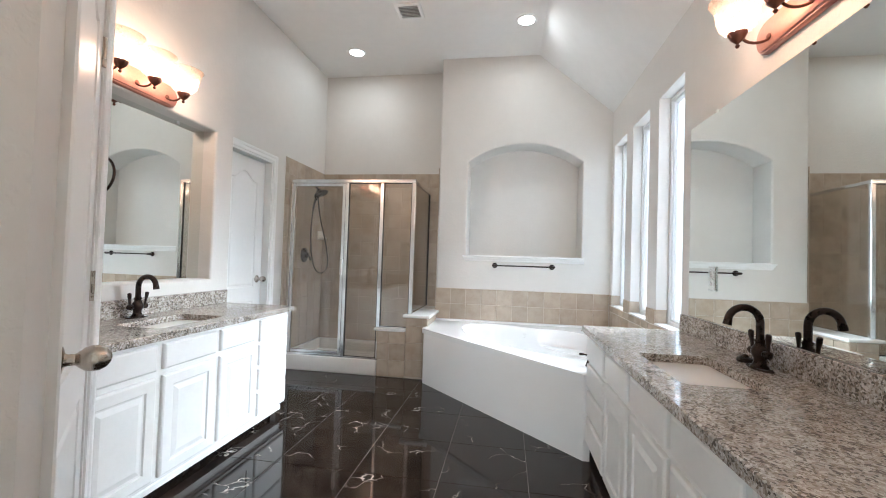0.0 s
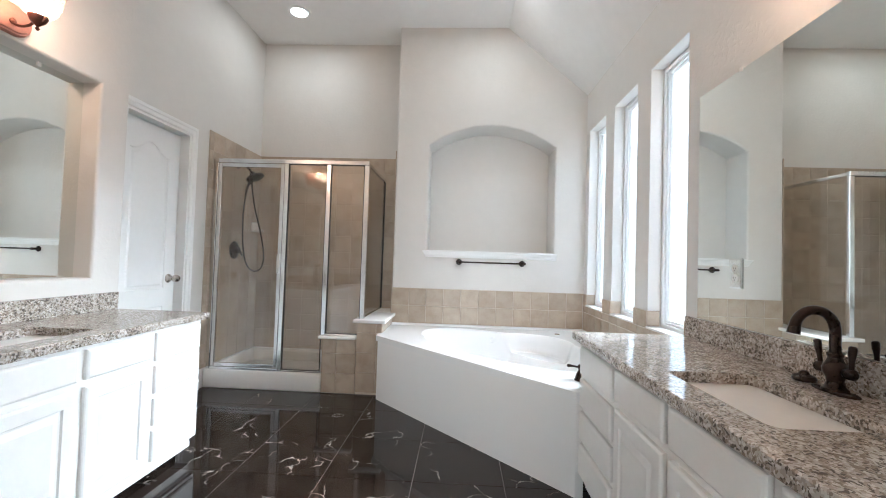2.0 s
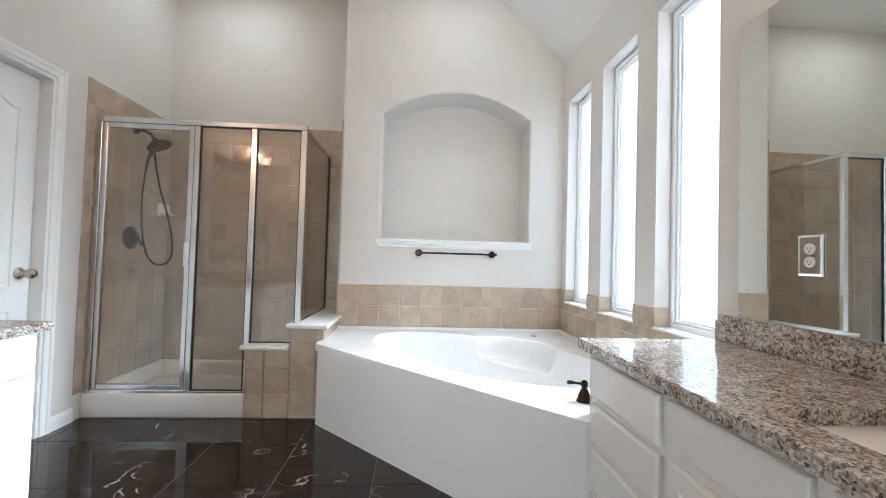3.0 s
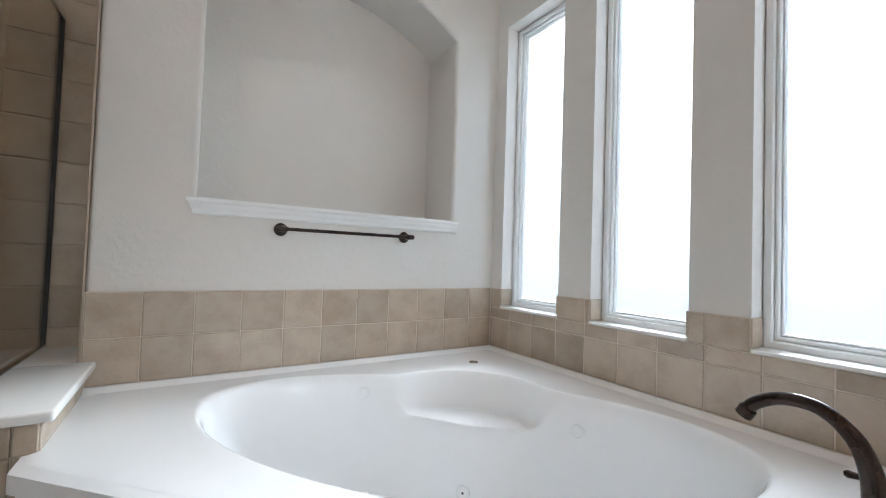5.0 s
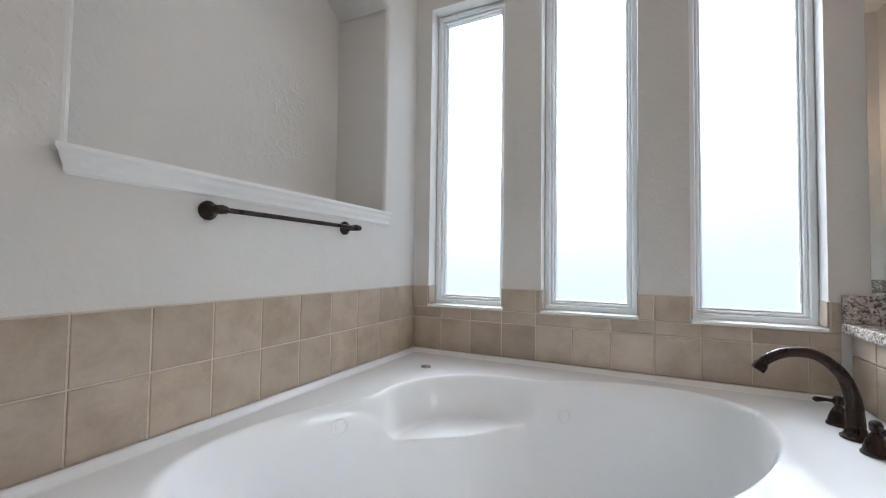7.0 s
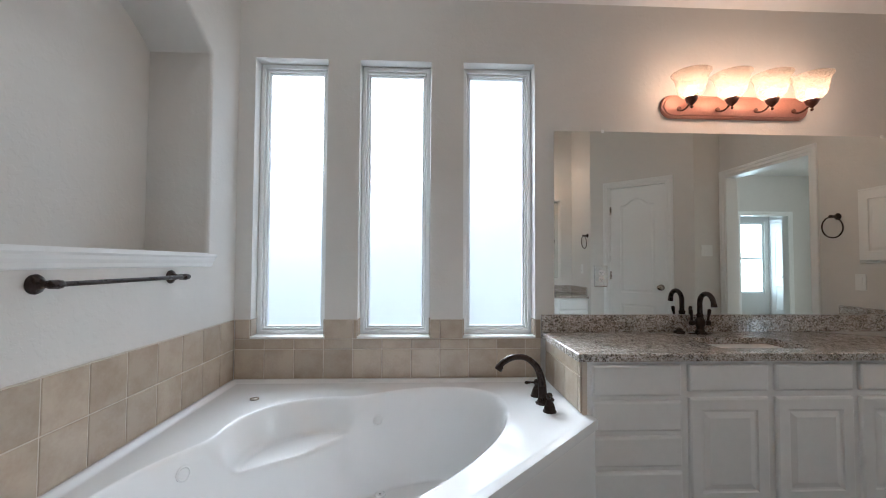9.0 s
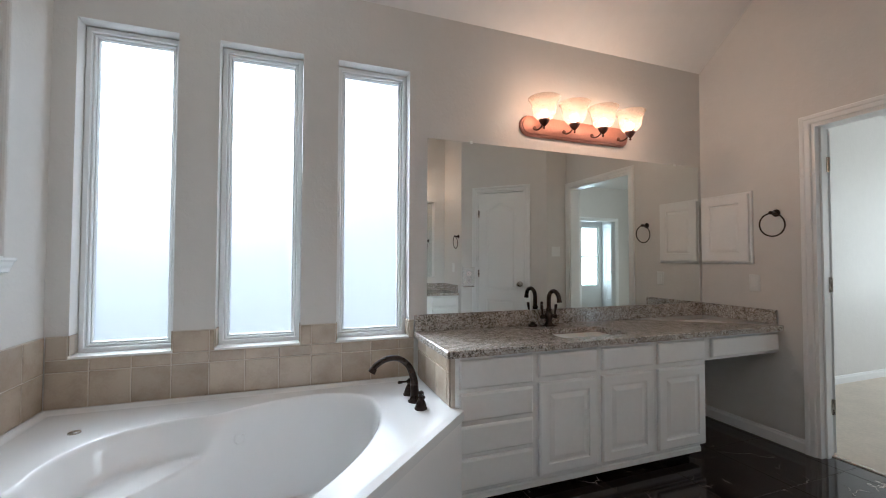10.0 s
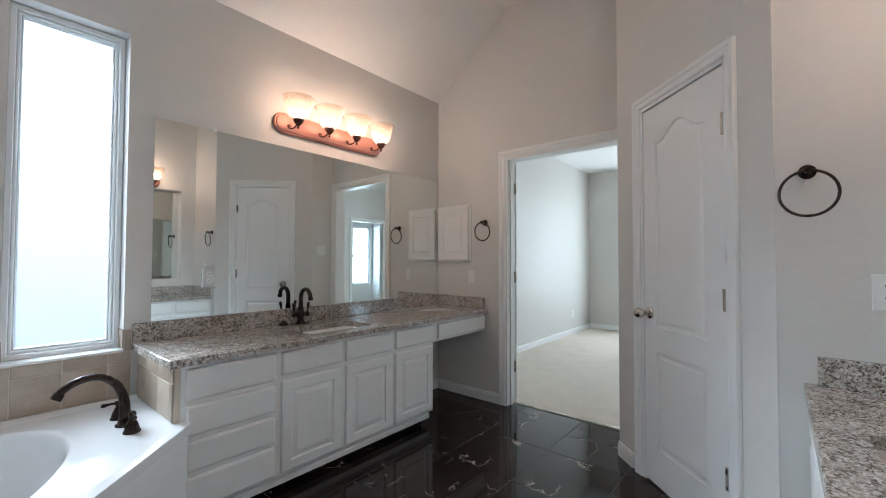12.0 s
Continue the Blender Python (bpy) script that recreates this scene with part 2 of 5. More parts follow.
def shade_mat():
    """Alabaster glass: part clear, part scattering."""
    mat = bpy.data.materials.new("alabaster glass shade")
    mat.use_nodes = True
    nt = mat.node_tree
    b = nt.nodes["Principled BSDF"]
    b.inputs["Base Color"].default_value, b.inputs["Roughness"].default_value = (0.72, 0.63, 0.56, 1), 0.2
    N = lambda k: nt.nodes.new("ShaderNode" + k)
    tr, clear, mix, mix2, out = N("BsdfTranslucent"), N("BsdfTransparent"), N("MixShader"), N("MixShader"), nt.nodes["Material Output"]
    tr.inputs["Color"].default_value = (0.42, 0.34, 0.28, 1)
    clear.inputs["Color"].default_value = (0.98, 0.94, 0.9, 1)
    noise1, ramp = N("TexNoise"), N("MapRange")
    noise1.inputs["Scale"].default_value, noise1.inputs["Detail"].default_value = 22, 4
    ramp.inputs["From Min"].default_value, ramp.inputs["From Max"].default_value = 0.35, 0.65
    ramp.inputs["To Min"].default_value, ramp.inputs["To Max"].default_value = 0.5, 0.72
    mix.inputs[0].default_value = 0.55
    nt.links.new(b.outputs[0], mix.inputs[1])
    nt.links.new(tr.outputs[0], mix.inputs[2])
    nt.links.new(noise1.outputs[0], ramp.inputs[0])
    nt.links.new(ramp.outputs[0], mix2.inputs[0])
    nt.links.new(mix.outputs[0], mix2.inputs[1])
    nt.links.new(clear.outputs[0], mix2.inputs[2])
    nt.links.new(mix2.outputs[0], out.inputs["Surface"])
    return mat


TILE, MARBLE, GRANITE, PANE, SHADE = tile_mat(), marble_mat(), granite_mat(), pane_mat(), shade_mat()
SHOWERGLASS = clear_glass("grey-tinted shower glass", (0.955, 0.938, 0.912))
CLEAR = clear_glass("clear window glass", (0.95, 0.97, 0.96))

# ---- mesh tools ----


def part(name, bm, mat, parent=None, label="", smooth=False, m=None):
    me = bpy.data.meshes.new(name)
    bmesh.ops.recalc_face_normals(bm, faces=bm.faces)
    bm.to_mesh(me)
    bm.free()
    me.materials.append(mat)
    if smooth:
        me.shade_smooth()
        me.set_sharp_from_angle(angle=radians(38))
    ob = new(name, me)
    if parent:
        ob.parent = parent
    if m:
        ob.matrix_basis = m
    if label:
        ob["label"] = label
    return ob


def thing(name, m, label, category, group="", kind=""):
    ob = new(name)
    ob.empty_display_size = 0.05
    ob.matrix_basis = m
    return tagged(ob, label, category, group, kind)


def wall_frame(origin, n):
    """Local frame on a wall: x to the right as one faces it, y up, z out of it."""
    z, y = Vector(n).normalized(), Vector((0, 0, 1))
    x = y.cross(z)
    m = Matrix((x, y, z)).transposed().to_4x4()
    m.translation = origin
    return m


def hexa(bm, p):
    """A closed block from its eight corners: four below, four above."""
    v = [bm.verts.new(c) for c in p]
    for f in ((3, 2, 1, 0), (4, 5, 6, 7), (0, 1, 5, 4), (1, 2, 6, 5), (2, 3, 7, 6), (3, 0, 4, 7)):
        bm.faces.new([v[i] for i in f])
    return v


def block(bm, x0, x1, y0, y1, z0, z1):
    return hexa(bm, [(x0, y0, z0), (x1, y0, z0), (x1, y1, z0), (x0, y1, z0), (x0, y0, z1), (x1, y0, z1), (x1, y1, z1), (x0, y1, z1)])


def boxed(x0, x1, y0, y1, z0, z1, bevel=0.0, segments=2):
    bm = bmesh.new()
    block(bm, x0, x1, y0, y1, z0, z1)
    if bevel:
        bmesh.ops.bevel(bm, geom=bm.edges[:], offset=bevel, segments=segments, profile=0.5, affect="EDGES")
    return bm


def loft(bm, rings, cap_start=True, cap_end=True, closed=True):
    """Skin through rings of equally many points."""
    vs = [[bm.verts.new(p) for p in r] for r in rings]
    n = len(vs[0])
    for a, b in zip(vs, vs[1:]):
        for i in range(n if closed else n - 1):
            j = (i + 1) % n
            bm.faces.new((a[i], a[j], b[j], b[i]))
    if cap_start:
        bm.faces.new(vs[0][::-1])
    if cap_end:
        bm.faces.new(vs[-1])
    return vs


def lathe(bm, profile, m=None, segments=24, cap=True):
    """Turned shape: (radius, height) pairs about local z."""
    m = m or Matrix()
    rings = [[m @ Vector((max(r, 1e-4) * math.cos(a), max(r, 1e-4) * math.sin(a), h)) for a in [2 * math.pi * i / segments for i in range(segments)]] for r, h in profile]
    loft(bm, rings, cap, cap)


def tube(bm, points, radius, segments=12, radii=None):
    """A round bar along points."""
    pts = [Vector(p) for p in points]
    rings, side = [], None
    for i, p in enumerate(pts):
        d = (pts[min(i + 1, len(pts) - 1)] - pts[max(i - 1, 0)]).normalized()
        if side is None:
            side = d.orthogonal().normalized()
        side = (side - d * side.dot(d)).normalized()
        up = d.cross(side)
        r = radii[i] if radii else radius
        rings.append([p + r * (math.cos(a) * side + math.sin(a) * up) for a in [2 * math.pi * k / segments for k in range(segments)]])
    loft(bm, rings)


def arc(centre, radius, a0, a1, n, axis_a, axis_b):
    c, a, b = Vector(centre), Vector(axis_a), Vector(axis_b)
    return [c + radius * (math.cos(t) * a + math.sin(t) * b) for t in [radians(a0 + (a1 - a0) * i / n) for i in range(n + 1)]]


def smooth_path(points, n=8):
    """Catmull-Rom curve through points."""
    p = [Vector(q) for q in points]
    p = [2 * p[0] - p[1]] + p + [2 * p[-1] - p[-2]]
    out = []
    for i in range(1, len(p) - 2):
        for k in range(n):
            t = k / n
            out.append(0.5 * (2 * p[i] + (p[i + 1] - p[i - 1]) * t + (2 * p[i - 1] - 5 * p[i] + 4 * p[i + 1] - p[i + 2]) * t * t + (3 * p[i] - p[i - 1] - 3 * p[i + 1] + p[i + 2]) * t ** 3))
    return out + [p[-2]]


def rect_ring(x0, x1, y0, y1, z):
    return [(x0, y0, z), (x1, y0, z), (x1, y1, z), (x0, y1, z)]


def panel_front(bm, x0, x1, y0, y1, steps):
    """A front lofted from nested rectangles: (inset, height) steps."""
    loft(bm, [rect_ring(x0 + i, x1 - i, y0 + i, y1 - i, h) for i, h in steps])


# ---- plan ----
EAST, NORTH, SOUTH = 1.0, 4.625, 0.57
SHOWER_BACK, WEST, VANITY_WALL, RING_WALL = 4.945, -2.24, -2.1, 1.60
P1, P2 = (-0.71, 0.843), (-1.47, 1.603)
TOP, SPRING_X, EAVE = 3.315, 0.255, 2.685
CHASE, CHASE_BACK = -0.768, 5.07
DOOR_A, DOOR_B, DOOR_H, DOOR_2H = -0.648, 0.265, 2.045, 2.022
WINDOWS = ((4.13, 4.535), (3.545, 3.95), (2.947, 3.36))
SILL, HEAD = 0.74, 2.318
DECK, TILE_FOOT, COUNTER = 0.506, 0.522, 0.776


def roof(x):
    """Height of the ceiling over x."""
    return TOP if x <= SPRING_X else TOP - (x - SPRING_X) * (TOP - EAVE) / (EAST - SPRING_X)


def column_wall(bm, y0, y1, cuts, solid):
    """Wall along x from upright strips; solid(a, b) gives the strip's pieces as (low at a, low at b, high at a, high at b)."""
    for a, b in zip(cuts, cuts[1:]):
        for la, lb, ha, hb in solid(a, b):
            hexa(bm, [(a, y0, la), (b, y0, lb), (b, y1, lb), (a, y1, la), (a, y0, ha), (b, y0, hb), (b, y1, hb), (a, y1, ha)])


def grid_wall(u0, u1, z0, z1, holes, to_world, t0, t1):
    """Wall in its own plane (u, z), holed right through, between depths t0 and t1."""
    us = sorted({u0, u1, *[h[0] for h in holes], *[h[1] for h in holes]})
    zs = sorted({z0, z1, *[h[2] for h in holes], *[h[3] for h in holes]})
    bm, seen = bmesh.new(), {}

    def vert(u, z, t):
        key = (u, z, t)
        if key not in seen:
            seen[key] = bm.verts.new(to_world(u, z, t))
        return seen[key]

    full = {}
    for i in range(len(us) - 1):
        for j in range(len(zs) - 1):
            cu, cz = (us[i] + us[i + 1]) / 2, (zs[j] + zs[j + 1]) / 2
            full[i, j] = not any(h[0] < cu < h[1] and h[2] < cz < h[3] for h in holes)
    for (i, j), f in full.items():
        if not f:
            continue
        a, b, c, d = us[i], us[i + 1], zs[j], zs[j + 1]
        for t in (t0, t1):
            bm.faces.new([vert(a, c, t), vert(b, c, t), vert(b, d, t), vert(a, d, t)])
        for di, dj, p, q in ((-1, 0, (a, c), (a, d)), (1, 0, (b, c), (b, d)), (0, -1, (a, c), (b, c)), (0, 1, (a, d), (b, d))):
            if not full.get((i + di, j + dj)):
                bm.faces.new([vert(*p, t0), vert(*q, t0), vert(*q, t1), vert(*p, t1)])
    return bm


def structure(name, bm, mat, label, category="wall", smooth=False):
    return tagged(part(name, bm, mat, smooth=smooth), label, category, kind="structure")


# ---- shell ----
wall_east = structure("wall_east", grid_wall(SOUTH - 0.12, CHASE_BACK, 0, EAVE, [(a, b, SILL, HEAD) for a, b in WINDOWS],
                                             lambda u, z, t: (t, u, z), EAST, EAST + 0.15), WALL, "greige textured wall with three tall windows")
N_L, N_R, N_SILL, N_SPRING, N_APEX, N_DEPTH = -0.456, 0.716, 1.197, 2.188, 2.384, 0.30


def arch(x):
    """Height of the niche's segmental arch."""
    half, rise, mid = (N_R - N_L) / 2, N_APEX - N_SPRING, (N_L + N_R) / 2
    r = (half * half + rise * rise) / (2 * rise)
    return N_APEX - r + math.sqrt(max(r * r - (x - mid) ** 2, 0))


bm = bmesh.new()
arch_x = [N_L + (N_R - N_L) * i / 24 for i in range(25)]
cuts = sorted({CHASE, SPRING_X, EAST, *arch_x})


def niche_solid(a, b, hollow=True):
    inside = N_L - 1e-6 <= a and b <= N_R + 1e-6
    ha, hb = (arch(a), arch(b)) if inside else (N_SPRING, N_SPRING)
    pieces = [(0, 0, N_SILL, N_SILL), (N_SILL, N_SILL, ha, hb), (ha, hb, roof(a), roof(b))]
    return pieces[::2] if inside and hollow else pieces


def clean(bm):
    """Weld the blocks of a wall into one skin."""
    bmesh.ops.remove_doubles(bm, verts=bm.verts, dist=1e-5)
    bm.verts.index_update()
    groups = {}
    for f in bm.faces:
        groups.setdefault(frozenset(v.index for v in f.verts), []).append(f)
    bmesh.ops.delete(bm, geom=[f for g in groups.values() if len(g) > 1 for f in g], context="FACES")


def bullnose(bm, wanted, r=0.018):
    """Round the edges whose two ends are wanted(a, b)."""
    bmesh.ops.bevel(bm, geom=[e for e in bm.edges if wanted(e.verts[0].co, e.verts[1].co)], offset=r, segments=4, profile=0.5, affect="EDGES")


def niche_edge(a, b):
    if abs(a.y - NORTH) > 1e-4 or abs(b.y - NORTH) > 1e-4:
        return False
    if abs(a.x - CHASE) < 1e-4 and abs(b.x - CHASE) < 1e-4:
        return True
    on = lambda p: N_L - 1e-4 <= p.x <= N_R + 1e-4 and abs(p.z - arch(p.x)) < 1e-4
    if on(a) and on(b):
        return True
    return any(abs(a.x - x) < 1e-4 and abs(b.x - x) < 1e-4 for x in (N_L, N_R)) and max(a.z, b.z) < N_SPRING + 1e-3 and min(a.z, b.z) > N_SILL - 1e-3


column_wall(bm, NORTH, NORTH + N_DEPTH, cuts, niche_solid)
column_wall(bm, NORTH + N_DEPTH, CHASE_BACK, cuts, lambda a, b: niche_solid(a, b, False))
bm.verts.index_update()
clean(bm)
bullnose(bm, niche_edge)
wall_north = structure("wall_north", bm, WALL, "greige textured wall with an arched recessed niche")
wall_shower = structure("wall_north_shower", boxed(WEST - 0.12, CHASE, SHOWER_BACK, CHASE_BACK, 0, TOP), WALL, "greige wall behind the tiled shower")
wall_west = structure("wall_west", grid_wall(3.11, SHOWER_BACK, 0, TOP, [(3.257, 3.868, 0, DOOR_2H)], lambda u, z, t: (t, u, z), WEST - 0.12, WEST),
                      WALL, "greige wall with a white panel door")
bm = grid_wall(RING_WALL, 3.11, 0, TOP, [(1.755, 2.935, 0.957, 2.008)], lambda u, z, t: (t, u, z), VANITY_WALL - 0.11, VANITY_WALL)
near = lambda p, q: abs(p - q) < 1e-4


def vanity_edge(a, b):
    if not (near(a.x, VANITY_WALL) and near(b.x, VANITY_WALL)):
        return False
    if near(a.y, 3.11) and near(b.y, 3.11):
        return True
    rim = lambda p: 1.754 < p.y < 2.936 and 0.956 < p.z < 2.009
    return rim(a) and rim(b) and (near(a.y, b.y) or near(a.z, b.z))


bullnose(bm, vanity_edge, 0.014)
wall_vanity = structure("wall_west_vanity", bm, WALL, "greige wall with a mirror set into a recess")
structure("wall_west_back", boxed(VANITY_WALL - 0.26, VANITY_WALL - 0.11, RING_WALL, 3.11, 0, TOP), WALL, "greige wall behind the recessed mirror")
structure("wall_ring", boxed(VANITY_WALL - 0.26, P2[0], RING_WALL - 0.12, RING_WALL, 0, TOP), WALL, "greige wall with a towel ring")
DIAG = wall_frame((P1[0], P1[1], 0), (1, 1, 0))
DIAG_W = math.dist(P1, P2)
structure("wall_diagonal", grid_wall(0, DIAG_W, 0, TOP, [(0.248, 0.862, 0, DOOR_H)], lambda u, z, t: DIAG @ Vector((u, z, t)), -0.11, 0), WALL,
          "greige angled wall with a closet door")
structure("wall_return", boxed(P1[0] - 0.11, P1[0], SOUTH, P1[1], 0, TOP), WALL, "short greige return wall with a light switch")
bm = bmesh.new()
column_wall(bm, SOUTH - 0.12, SOUTH, [P1[0] - 0.11, DOOR_A, SPRING_X, DOOR_B, EAST],
            lambda a, b: [(DOOR_H, DOOR_H, roof(a), roof(b))] if DOOR_A <= a and b <= DOOR_B else [(0, 0, roof(a), roof(b))])
wall_south = structure("wall_south", bm, WALL, "greige wall with the bedroom doorway")
bm = bmesh.new()
block(bm, WEST - 0.12, SPRING_X, SOUTH - 0.12, CHASE_BACK, TOP, TOP + 0.1)
hexa(bm, [(SPRING_X, SOUTH - 0.12, TOP), (EAST + 0.15, SOUTH - 0.12, roof(EAST + 0.15)), (EAST + 0.15, CHASE_BACK, roof(EAST + 0.15)), (SPRING_X, CHASE_BACK, TOP),
          (SPRING_X, SOUTH - 0.12, TOP + 0.1), (EAST + 0.15, SOUTH - 0.12, roof(EAST + 0.15) + 0.1), (EAST + 0.15, CHASE_BACK, roof(EAST + 0.15) + 0.1), (SPRING_X, CHASE_BACK, TOP + 0.1)])
structure("ceiling", bm, CEIL, "white ceiling, flat with one sloping side", "ceiling")
floor = structure("floor", boxed(WEST - 0.12, EAST + 0.15, SOUTH - 0.12, CHASE_BACK, -0.1, -0.002), FLOORGROUT, "black marble tile floor with thin joints", "floor")

# bedroom beyond the doorway, and a room beyond that
BED_E, BED_S, BED_W, BED_N, BED_TOP = 1.12, -3.72, -3.6, SOUTH - 0.12, 2.74
structure("floor_carpet", boxed(-5.12, BED_E, BED_S, BED_N + 0.02, -0.1, 0.006), CARPET, "cream carpet on the bedroom floor", "carpet")
structure("wall_bedroom_east", boxed(BED_E, BED_E + 0.12, BED_S - 0.12, BED_N, 0, BED_TOP), WALL, "pale greige bedroom wall")
structure("wall_bedroom_south", grid_wall(-5.12, BED_E, 0, BED_TOP, [(-1.3, 0.50, 0.62, 2.26)], lambda u, z, t: (u, t, z), BED_S - 0.12, BED_S), WALL, "greige bedroom wall with a window opening")
structure("wall_bedroom_west", grid_wall(BED_S, BED_N, 0, BED_TOP, [(-2.86, -1.95, 0, DOOR_H)], lambda u, z, t: (t, u, z), BED_W - 0.12, BED_W), WALL, "greige bedroom wall with an open doorway")
structure("wall_far_west", grid_wall(BED_S, BED_N, 0, BED_TOP, [(-3.62, -3.05, 0.55, 2.05)], lambda u, z, t: (t, u, z), -5.12, -5.0), WALL, "greige wall of the far room with a window")
structure("wall_bedroom_north", boxed(-5.12, P1[0] - 0.11, BED_N, SOUTH, 0, BED_TOP), WALL, "greige bedroom wall beside the doorway")
structure("ceiling_bedroom", boxed(-5.12, BED_E + 0.12, BED_S - 0.12, BED_N, BED_TOP, BED_TOP + 0.1), CEIL, "white bedroom ceiling", "ceiling")
lamp("bedroom_window_light", "AREA", look((-0.4, BED_S - 0.11, 1.44), (-0.4, 0, 1.3)), BEDROOM, (1.0, 0.94, 0.87), size=1.78, size_y=1.62)
bm = bmesh.new()
block(bm, -300, 300, -300, 300, -0.6, -0.3)
structure("ground", bm, material("lawn", (0.09, 0.11, 0.05), 0.9, vary=0.3, scale=2), "grass outside", "ground")


# ---- windows ----
def window(number, y0, y1):
    m = wall_frame((EAST, (y0 + y1) / 2, SILL), (-1, 0, 0))
    w, h = (y1 - y0) / 2, HEAD - SILL
    win = thing("window_%d" % number, m, "tall narrow white vinyl window with frosted glass", "window", "tall windows over the tub", "structure")

    def ring(name, o, i, z0, z1, mat, top=0.0):
        bm = bmesh.new()
        steps = [(o, z0), (o, z1 - 0.004), (o + 0.004, z1), (i - 0.004, z1), (i, z1 - 0.004), (i, z0)]
        loft(bm, [rect_ring(-w + s, w - s, 0.0 + s + top, h - s, z) for s, z in steps], False, False)
        return part(name, bm, mat, win)

    ring("outer_frame", 0.0015, 0.027, -0.125, -0.075, VINYL, 0.008)
    ring("sash_frame", 0.027, 0.041, -0.125, -0.086, VINYL, 0.008)
    ring("glazing_bead", 0.041, 0.05, -0.122, -0.098, VINYL, 0.008)
    pane = part("pane", boxed(-w + 0.047, w - 0.047, 0.052, h - 0.047, -0.116, -0.112), PANE, win, "frosted glass pane")
    pane.visible_shadow = False
    part("sill", boxed(-w + 0.002, w - 0.002, 0.0, 0.012, -0.125, 0.012, 0.003), SOLID, win, "white sill ledge")
    return win


for k, (a, b) in enumerate(WINDOWS):
    window(k + 1, a, b)

# added backdrop: its height and tint darken the lower part of the frosted panes
structure("backdrop", boxed(9.0, 9.2, -14, 22, -0.3, 3.3), material("pale lavender backdrop", (0.64, 0.57, 0.63), 0.7, vary=0.05, scale=1), "added pale backdrop that tints the frosted panes", "wall")


# ---- doors and trim ----
def casing(parent, u0, u1, h, z=0.0, w=0.057):
    """Moulded casing round an opening in a wall frame."""
    prof = [(0, 0), (0, 0.008), (0.008, 0.012), (0.03, 0.012), (0.036, 0.017), (w - 0.004, 0.019), (w, 0.015), (w, 0)]
    rings = []
    for s, t in prof:
        rings.append([(u0 - s, 0, z + t), (u0 - s, h + s, z + t), (u1 + s, h + s, z + t), (u1 + s, 0, z + t)])
    bm = bmesh.new()
    vs = loft(bm, rings, False, False, False)
    for end in (0, 3):
        bm.faces.new([r[end] for r in vs])
    return part("casing", bm, TRIM, parent, "white moulded door casing")


def jamb(parent, u0, u1, h, depth):
    bm = bmesh.new()
    block(bm, u0, u0 + 0.018, 0, h, -depth, 0.001)
    block(bm, u1 - 0.018, u1, 0, h, -depth, 0.001)
    block(bm, u0 + 0.018, u1 - 0.018, h - 0.018, h, -depth, 0.001)
    return part("jamb", bm, TRIM, parent)


def leaf_mesh(w, h):
    """Moulded two-panel door, the upper panel with a cambered head; both faces."""
    bm = bmesh.new()
    st, n = 0.105, 14
    lo0, lo1, up0, up1 = 0.19, 0.70, 0.83, h - 0.20
    block(bm, 0, w, 0, h, -0.029, -0.006)

    def face(z, sg):
        q = lambda pts: bm.faces.new([bm.verts.new((x, y, z)) for x, y in pts])
        q([(0, 0), (w, 0), (w, lo0), (0, lo0)])
        q([(0, lo1), (w, lo1), (w, up0), (0, up0)])
        q([(0, lo0), (st, lo0), (st, lo1), (0, lo1)])
        q([(w - st, lo0), (w, lo0), (w, lo1), (w - st, lo1)])
        q([(0, up0), (st, up0), (st, h), (0, h)])
        q([(w - st, up0), (w, up0), (w, h), (w - st, h)])

        def curve(x, i):
            t = abs((x - w / 2) / (w / 2 - st))
            return up1 - i + 0.075 * (0.5 + 0.5 * math.cos(math.pi * min(1, t * 1.15)))

        xs = [st + (w - 2 * st) * k / n for k in range(n + 1)]
        for a, b in zip(xs, xs[1:]):
            q([(a, curve(a, 0)), (b, curve(b, 0)), (b, h), (a, h)])
        steps = [(0, 0), (0.006, -0.007), (0.016, -0.008), (0.030, -0.002), (0.034, -0.001)]
        loft(bm, [rect_ring(st + i, w - st - i, lo0 + i, lo1 - i, z + sg * d) for i, d in steps], False, True)
        rings = []
        for i, d in steps:
            k = (w - 2 * st - 2 * i) / (w - 2 * st)
            xx = [w / 2 + (x - w / 2) * k for x in xs]
            rings.append([(st + i, up0 + i, z + sg * d), (w - st - i, up0 + i, z + sg * d)] + [(x, curve(w / 2 + (x - w / 2) / k, i), z + sg * d) for x in xx[::-1]])
        loft(bm, rings, False, True)

    face(0.0, 1)
    face(-0.035, -1)
    for a, b in (((0, 0), (w, 0)), ((w, 0), (w, h)), ((w, h), (0, h)), ((0, h), (0, 0))):
        bm.faces.new([bm.verts.new((*p, z)) for p, z in ((a, 0), (b, 0), (b, -0.035), (a, -0.035))])
    return bm


def knob(parent, u, z, out, sg=1):
    bm = bmesh.new()
    lathe(bm, [(0.033, 0), (0.033, 0.004), (0.028, 0.009), (0.015, 0.013), (0.012, 0.018), (0.012, 0.03), (0.017, 0.036), (0.024, 0.045), (0.0275, 0.057), (0.0265, 0.070), (0.021, 0.081), (0.012, 0.088), (0.003, 0.0905)],
          Matrix.Translation((u, z, out)) @ Matrix.Rotation(0 if sg > 0 else math.pi, 4, "X"))
    return part("knob", bm, NICKEL, parent, "satin nickel door knob", True)


